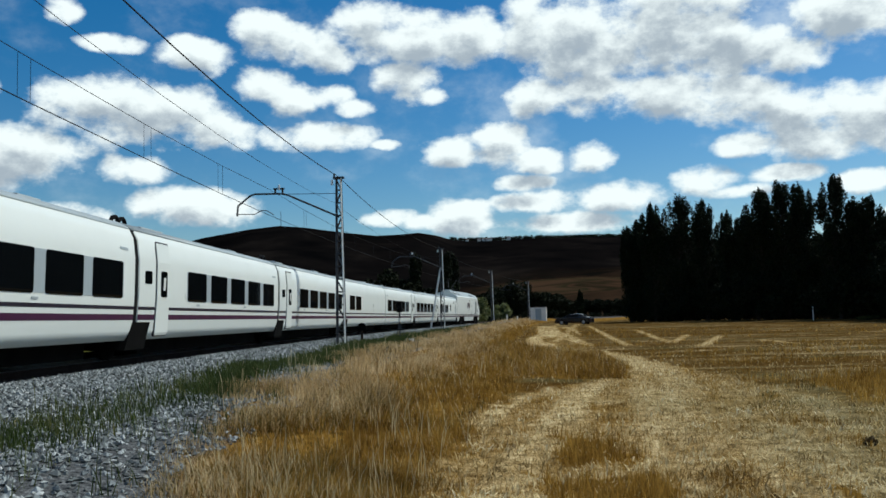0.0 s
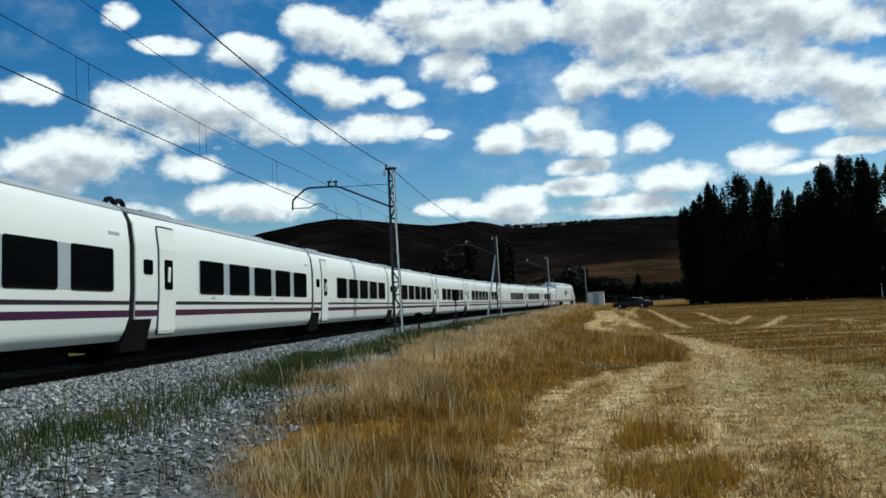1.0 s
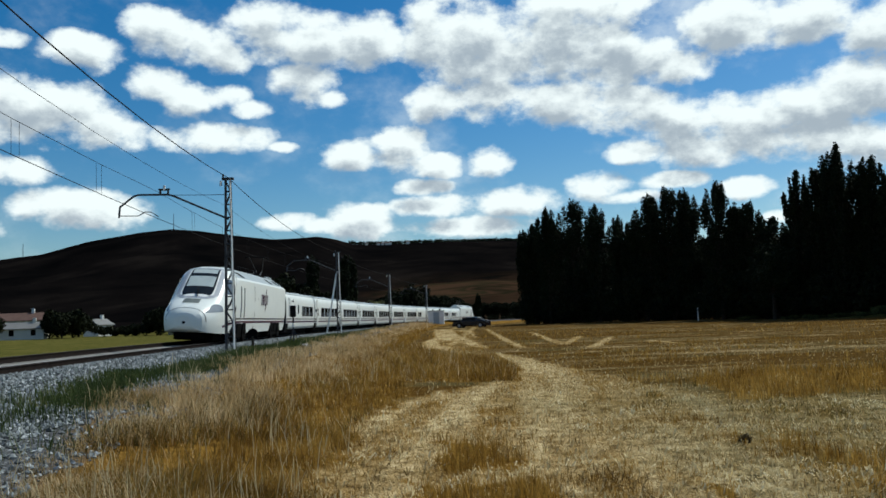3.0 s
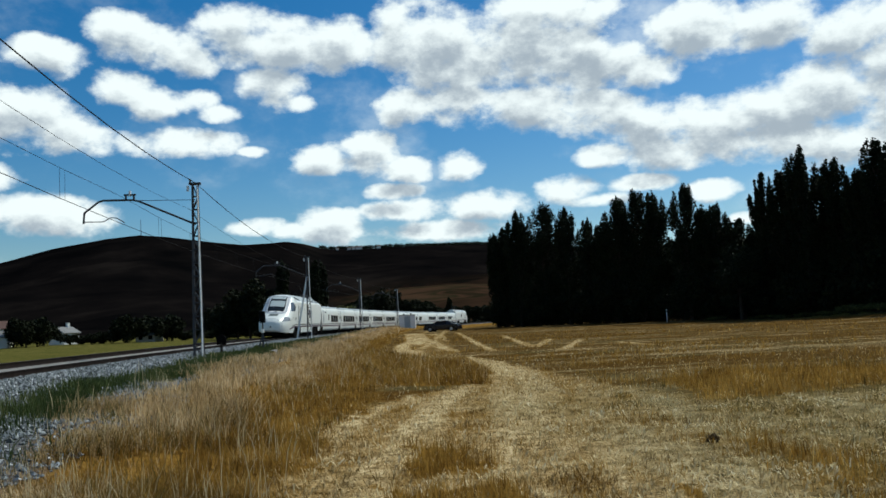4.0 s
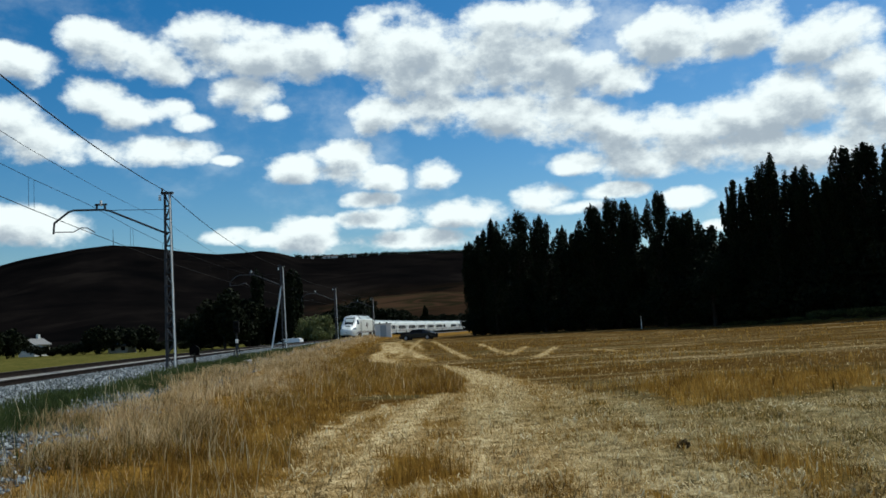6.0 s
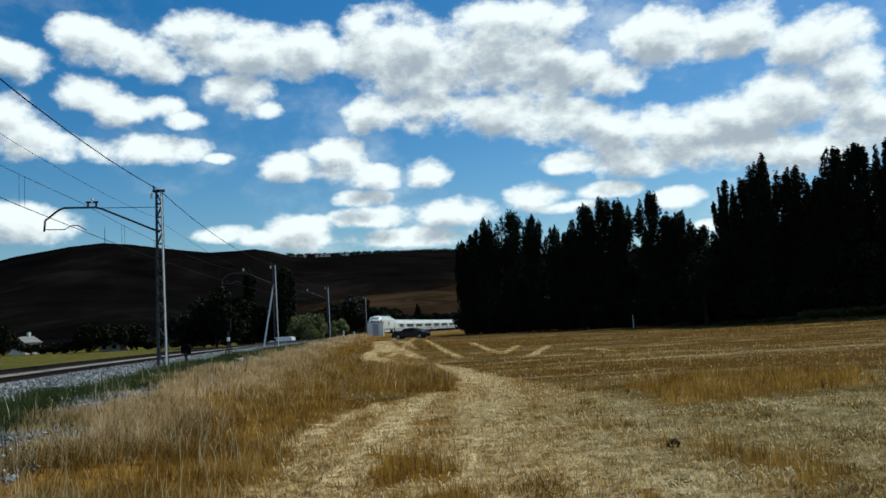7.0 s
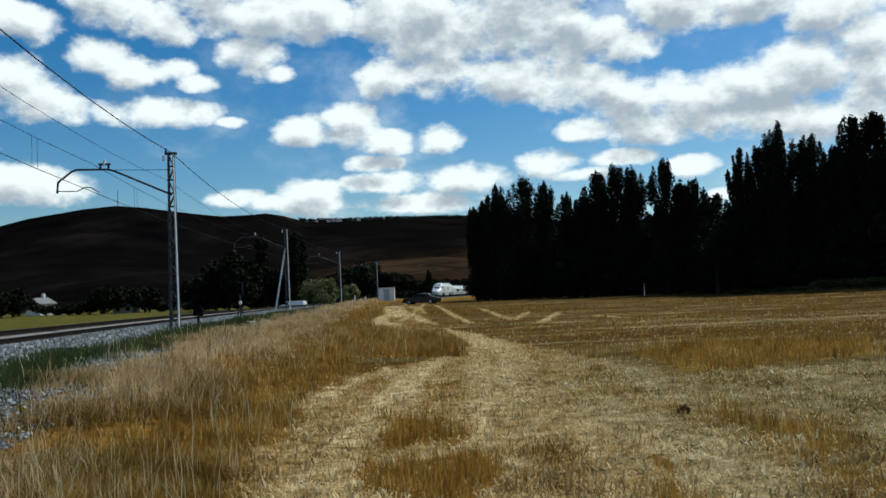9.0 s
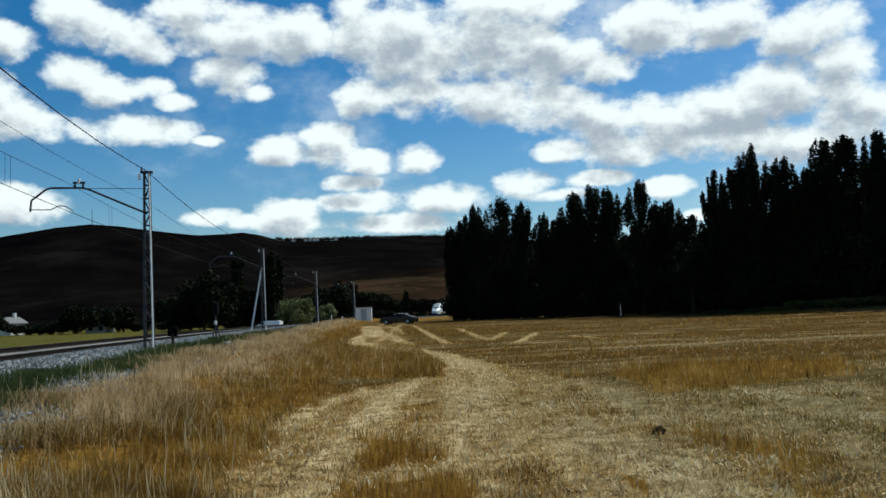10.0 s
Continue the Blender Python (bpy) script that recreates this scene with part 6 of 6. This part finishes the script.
# ---------------------------------------------------------------- across the valley
def far_trees():
    used = set()
    rg = random.Random(12)
    oaks = [round_tree(200 + k, h, w, 5200, size=0.4) for k, (h, w) in enumerate(((8.5, 10), (7.0, 9), (10.5, 11)))]
    # left of the line, behind the meadow
    for az, r, k in ((-33, 170, 2), (-32.0, 180, 0), (-28.0, 190, 1), (-26.9, 182, 1), (-22.5, 186, 1), (-21.9, 192, 1), (-16.7, 190, 1), (-15.3, 204, 1), (-14.3, 194, 1), (-11.2, 235, 0), (-10.6, 225, 2)):
        plant(oaks[k], *polar(az, r), rg.uniform(0, 360), used)
    big = [round_tree(210 + k, h, w, 7500, size=0.42) for k, (h, w) in enumerate(((12.5, 13), (10, 11)))]
    for az, r, k in ((-9.0, 172, 0), (-8.2, 165, 0), (-9.8, 180, 1), (-7.4, 175, 1), (-6.0, 178, 1), (-5.4, 185, 1)):
        plant(big[k], *polar(az, r), rg.uniform(0, 360), used)
    spires = [poplar(220 + k, 15.5, 1.3, 4200, name="cypress_tree", label="slender dark columnar tree") for k in range(2)]
    for az, r, k in ((-6.75, 168, 0), (-4.6, 170, 1), (-4.2, 174, 0)):
        plant(spires[k], *polar(az, r), rg.uniform(0, 360), used)
    pale = [round_tree(230, 6.2, 8.5, 4200, M_PALELEAF, label="pale green willow beside the crossing"), round_tree(231, 3.6, 4.4, 1800, M_PALELEAF, label="small pale green tree beside the crossing")]
    plant(pale[0], *polar(-2.95, 165), 20, used), plant(pale[1], *polar(-1.0, 150), 80, used)
    for az, r, k in ((-0.6, 230, 0), (0.1, 235, 0), (0.7, 240, 1), (1.9, 235, 1), (2.5, 240, 1), (1.2, 260, 1), (-1.6, 215, 1), (3.2, 330, 1), (5.2, 370, 1), (6.1, 365, 1), (7.0, 380, 1), (4.0, 350, 1), (7.9, 390, 1), (8.6, 380, 1)):
        plant(big[k], *polar(az, r), rg.uniform(0, 360), used)
    spire = poplar(240, 11.5, 1.1, 3000, name="cypress_tree", label="slender dark columnar tree")
    plant(spire, *polar(4.5, 330), 0, used)
    hedge = [bush(250, 3.2, 6.5, 1700, size=0.26), bush(251, 2.2, 5.0, 1300, size=0.24)]
    for k, az in enumerate((*np.arange(-20.0, -17.4, 0.6), *np.arange(-13.2, -3.5, 0.8))):
        plant(hedge[k % 2], *polar(az, rg.uniform(186, 205)), rg.uniform(0, 360), used)
    for k, az in enumerate(np.arange(-3.5, 9.0, 0.75)):
        plant(hedge[k % 2], *polar(az, rg.uniform(200, 225) if az < 3 else rg.uniform(345, 380)), rg.uniform(0, 360), used)
    green = [bush(260, 1.3, 5.5, 1200, M_GREENBUSH, "low bright green bramble bank", 0.16), bush(261, 0.8, 3.2, 800, M_GREENBUSH, "low green weeds on the field bank", 0.13)]
    for az, back, k in ((30.2, -5, 0), (31.6, -4, 0), (33.0, -5, 0), (34.5, -4, 0), (36.0, -5, 0), (27.5, -2, 1), (28.7, -3, 1), (24.8, -1, 1), (22.0, -1.5, 1), (37.6, -5, 0), (25.9, -2, 1)):
        for r in range(40, 200):
            x, y = polar(az, r)
            if field_edge(np.array([x]), np.array([y]))[0] > back * 0.8:
                break
        plant(green[k], x, y, rg.uniform(0, 360), used)
    tuft = bush(263, 0.17, 0.26, 420, M_TUFT, "dark dry weed clump in the stubble", 0.02)
    for x, y in ((4.1, 10.6),):
        plant(tuft, x, y, rg.uniform(0, 360), used)


M_GREENBUSH = blade_mat("bramble_leaf", ((0.0, (0.02, 0.024, 0.007)), (0.6, (0.055, 0.058, 0.018)), (1.0, (0.13, 0.12, 0.045))), 0.25, 0.7)
M_TUFT = blade_mat("dry_weed", ((0.0, (0.03, 0.02, 0.01)), (0.6, (0.09, 0.06, 0.025)), (1.0, (0.2, 0.14, 0.06))), 0.2)
far_trees()


def house(az, r, w, d, h, turn, roofcol, label):
    x, y = polar(az, r)
    t = thing("farmhouse", label, "house", "houses of the valley", (x, y, ground_z(x, y)), turn)
    bm = bmesh.new()
    box(bm, -w / 2, w / 2, -d / 2, d / 2, -0.5, h)
    wall = part("wall", bm, M_HOUSE, t, "whitewashed wall")
    bm = bmesh.new()
    e = 0.35
    loft(bm, [[(x_, -d / 2 - e, h), (x_, 0, h + d * 0.28), (x_, d / 2 + e, h), (x_, d / 2 + e, h - 0.15), (x_, 0, h + d * 0.28 - 0.15), (x_, -d / 2 - e, h - 0.15)] for x_ in (-w / 2 - e, w / 2 + e)])
    roof = part("roof", bm, roofcol, t)
    bm = bmesh.new()
    box(bm, w * 0.2, w * 0.2 + 0.6, -0.3, 0.3, h + d * 0.2, h + d * 0.28 + 0.9)
    part("chimney", bm, M_HOUSE, roof)
    for k in range(max(2, int(w / 3))):
        bm = bmesh.new()
        xx = -w / 2 + (k + 0.5) * w / max(2, int(w / 3))
        box(bm, xx - 0.45, xx + 0.45, -d / 2 - 0.03, -d / 2 + 0.05, h * 0.35, h * 0.35 + 1.2)
        part("window", bm, M_GLASS, t)


M_HOUSE = worn("whitewash", (0.66, 0.65, 0.6), 0.9, 0, 0.2, 0.5)
M_TILE = worn("clay_tile", (0.1, 0.05, 0.035), 0.9, 0, 0.4, 1.0)
M_SLATE = worn("grey_roof_sheet", (0.17, 0.165, 0.155), 0.6, 0, 0.3, 1.0)


def far_buildings():
    house(-28.7, 205, 7, 6, 4.0, 20, M_TILE, "white farmhouse among dark trees")
    house(-24.7, 204, 9.5, 6, 3.9, 12, M_TILE, "white farmhouse with a red tiled roof")
    house(-24.6, 190, 8.0, 4.5, 2.2, 16, M_SLATE, "low white barn with a grey roof")
    house(-20.4, 208, 4.0, 5, 2.6, 60, M_SLATE, "low pale barn behind the trees")
    house(-15.35, 196, 4.5, 4, 1.5, -10, M_SLATE, "low white shed between trees")
    # a village on the far ridge
    for k, (az, w, h) in enumerate(((-3.0, 7, 4), (-2.2, 10, 5), (-1.9, 9, 6), (-1.6, 14, 6), (-1.4, 9, 7), (-0.15, 12, 8))):
        r = 2820.0
        x, y = polar(az, r)
        t = thing("village_house", "distant white house on the ridge", "house", "houses of the far village", (x, y, ground_z(x, y)), 0)
        bm = bmesh.new()
        box(bm, -w / 2, w / 2, -6, 6, -8, h)
        part("wall", bm, M_HOUSE, t)
        bm = bmesh.new()
        loft(bm, [[(x_, -7, h), (x_, 0, h + 3), (x_, 7, h)] for x_ in (-w / 2 - 1, w / 2 + 1)])
        part("roof", bm, M_TILE, t)
    for az, hh in ((-15.75, 44), (-24.65, 36)):
        r = 2470.0
        x, y = polar(az, r)
        t = thing("antenna_mast", "thin antenna mast on the hilltop", "mast", "antennas on the hills", (x, y, ground_z(x, y)))
        bm = bmesh.new()
        bar(bm, (0, 0, -5), (0, 0, hh), 2.2, 1.0, seg=6)
        part("shaft", bm, M_GALV, t)


far_buildings()


def ridge_woods():
    """A thin dark line of far trees along the ridge."""
    n = 900
    az = _rg.uniform(-4.2, 9.0, n)
    r = _rg.uniform(2900, 3010, n)
    x, y = r * np.sin(np.radians(az)), r * np.cos(np.radians(az))
    z = height(x, y)
    cs = np.stack([x, y, z + 4], -1)
    rs = np.stack([_rg.uniform(4, 9, n), np.full(n, 5.0), _rg.uniform(4, 10, n)], -1)
    tagged(new("ridge_woods", mesh_np("ridge_woods", *leaf_cloud(cs, rs, 9000, 3.0, 5), M_POPLAR)), "thin dark line of woods along the far ridge", "woods", kind="stuff")


ridge_woods()


motions()
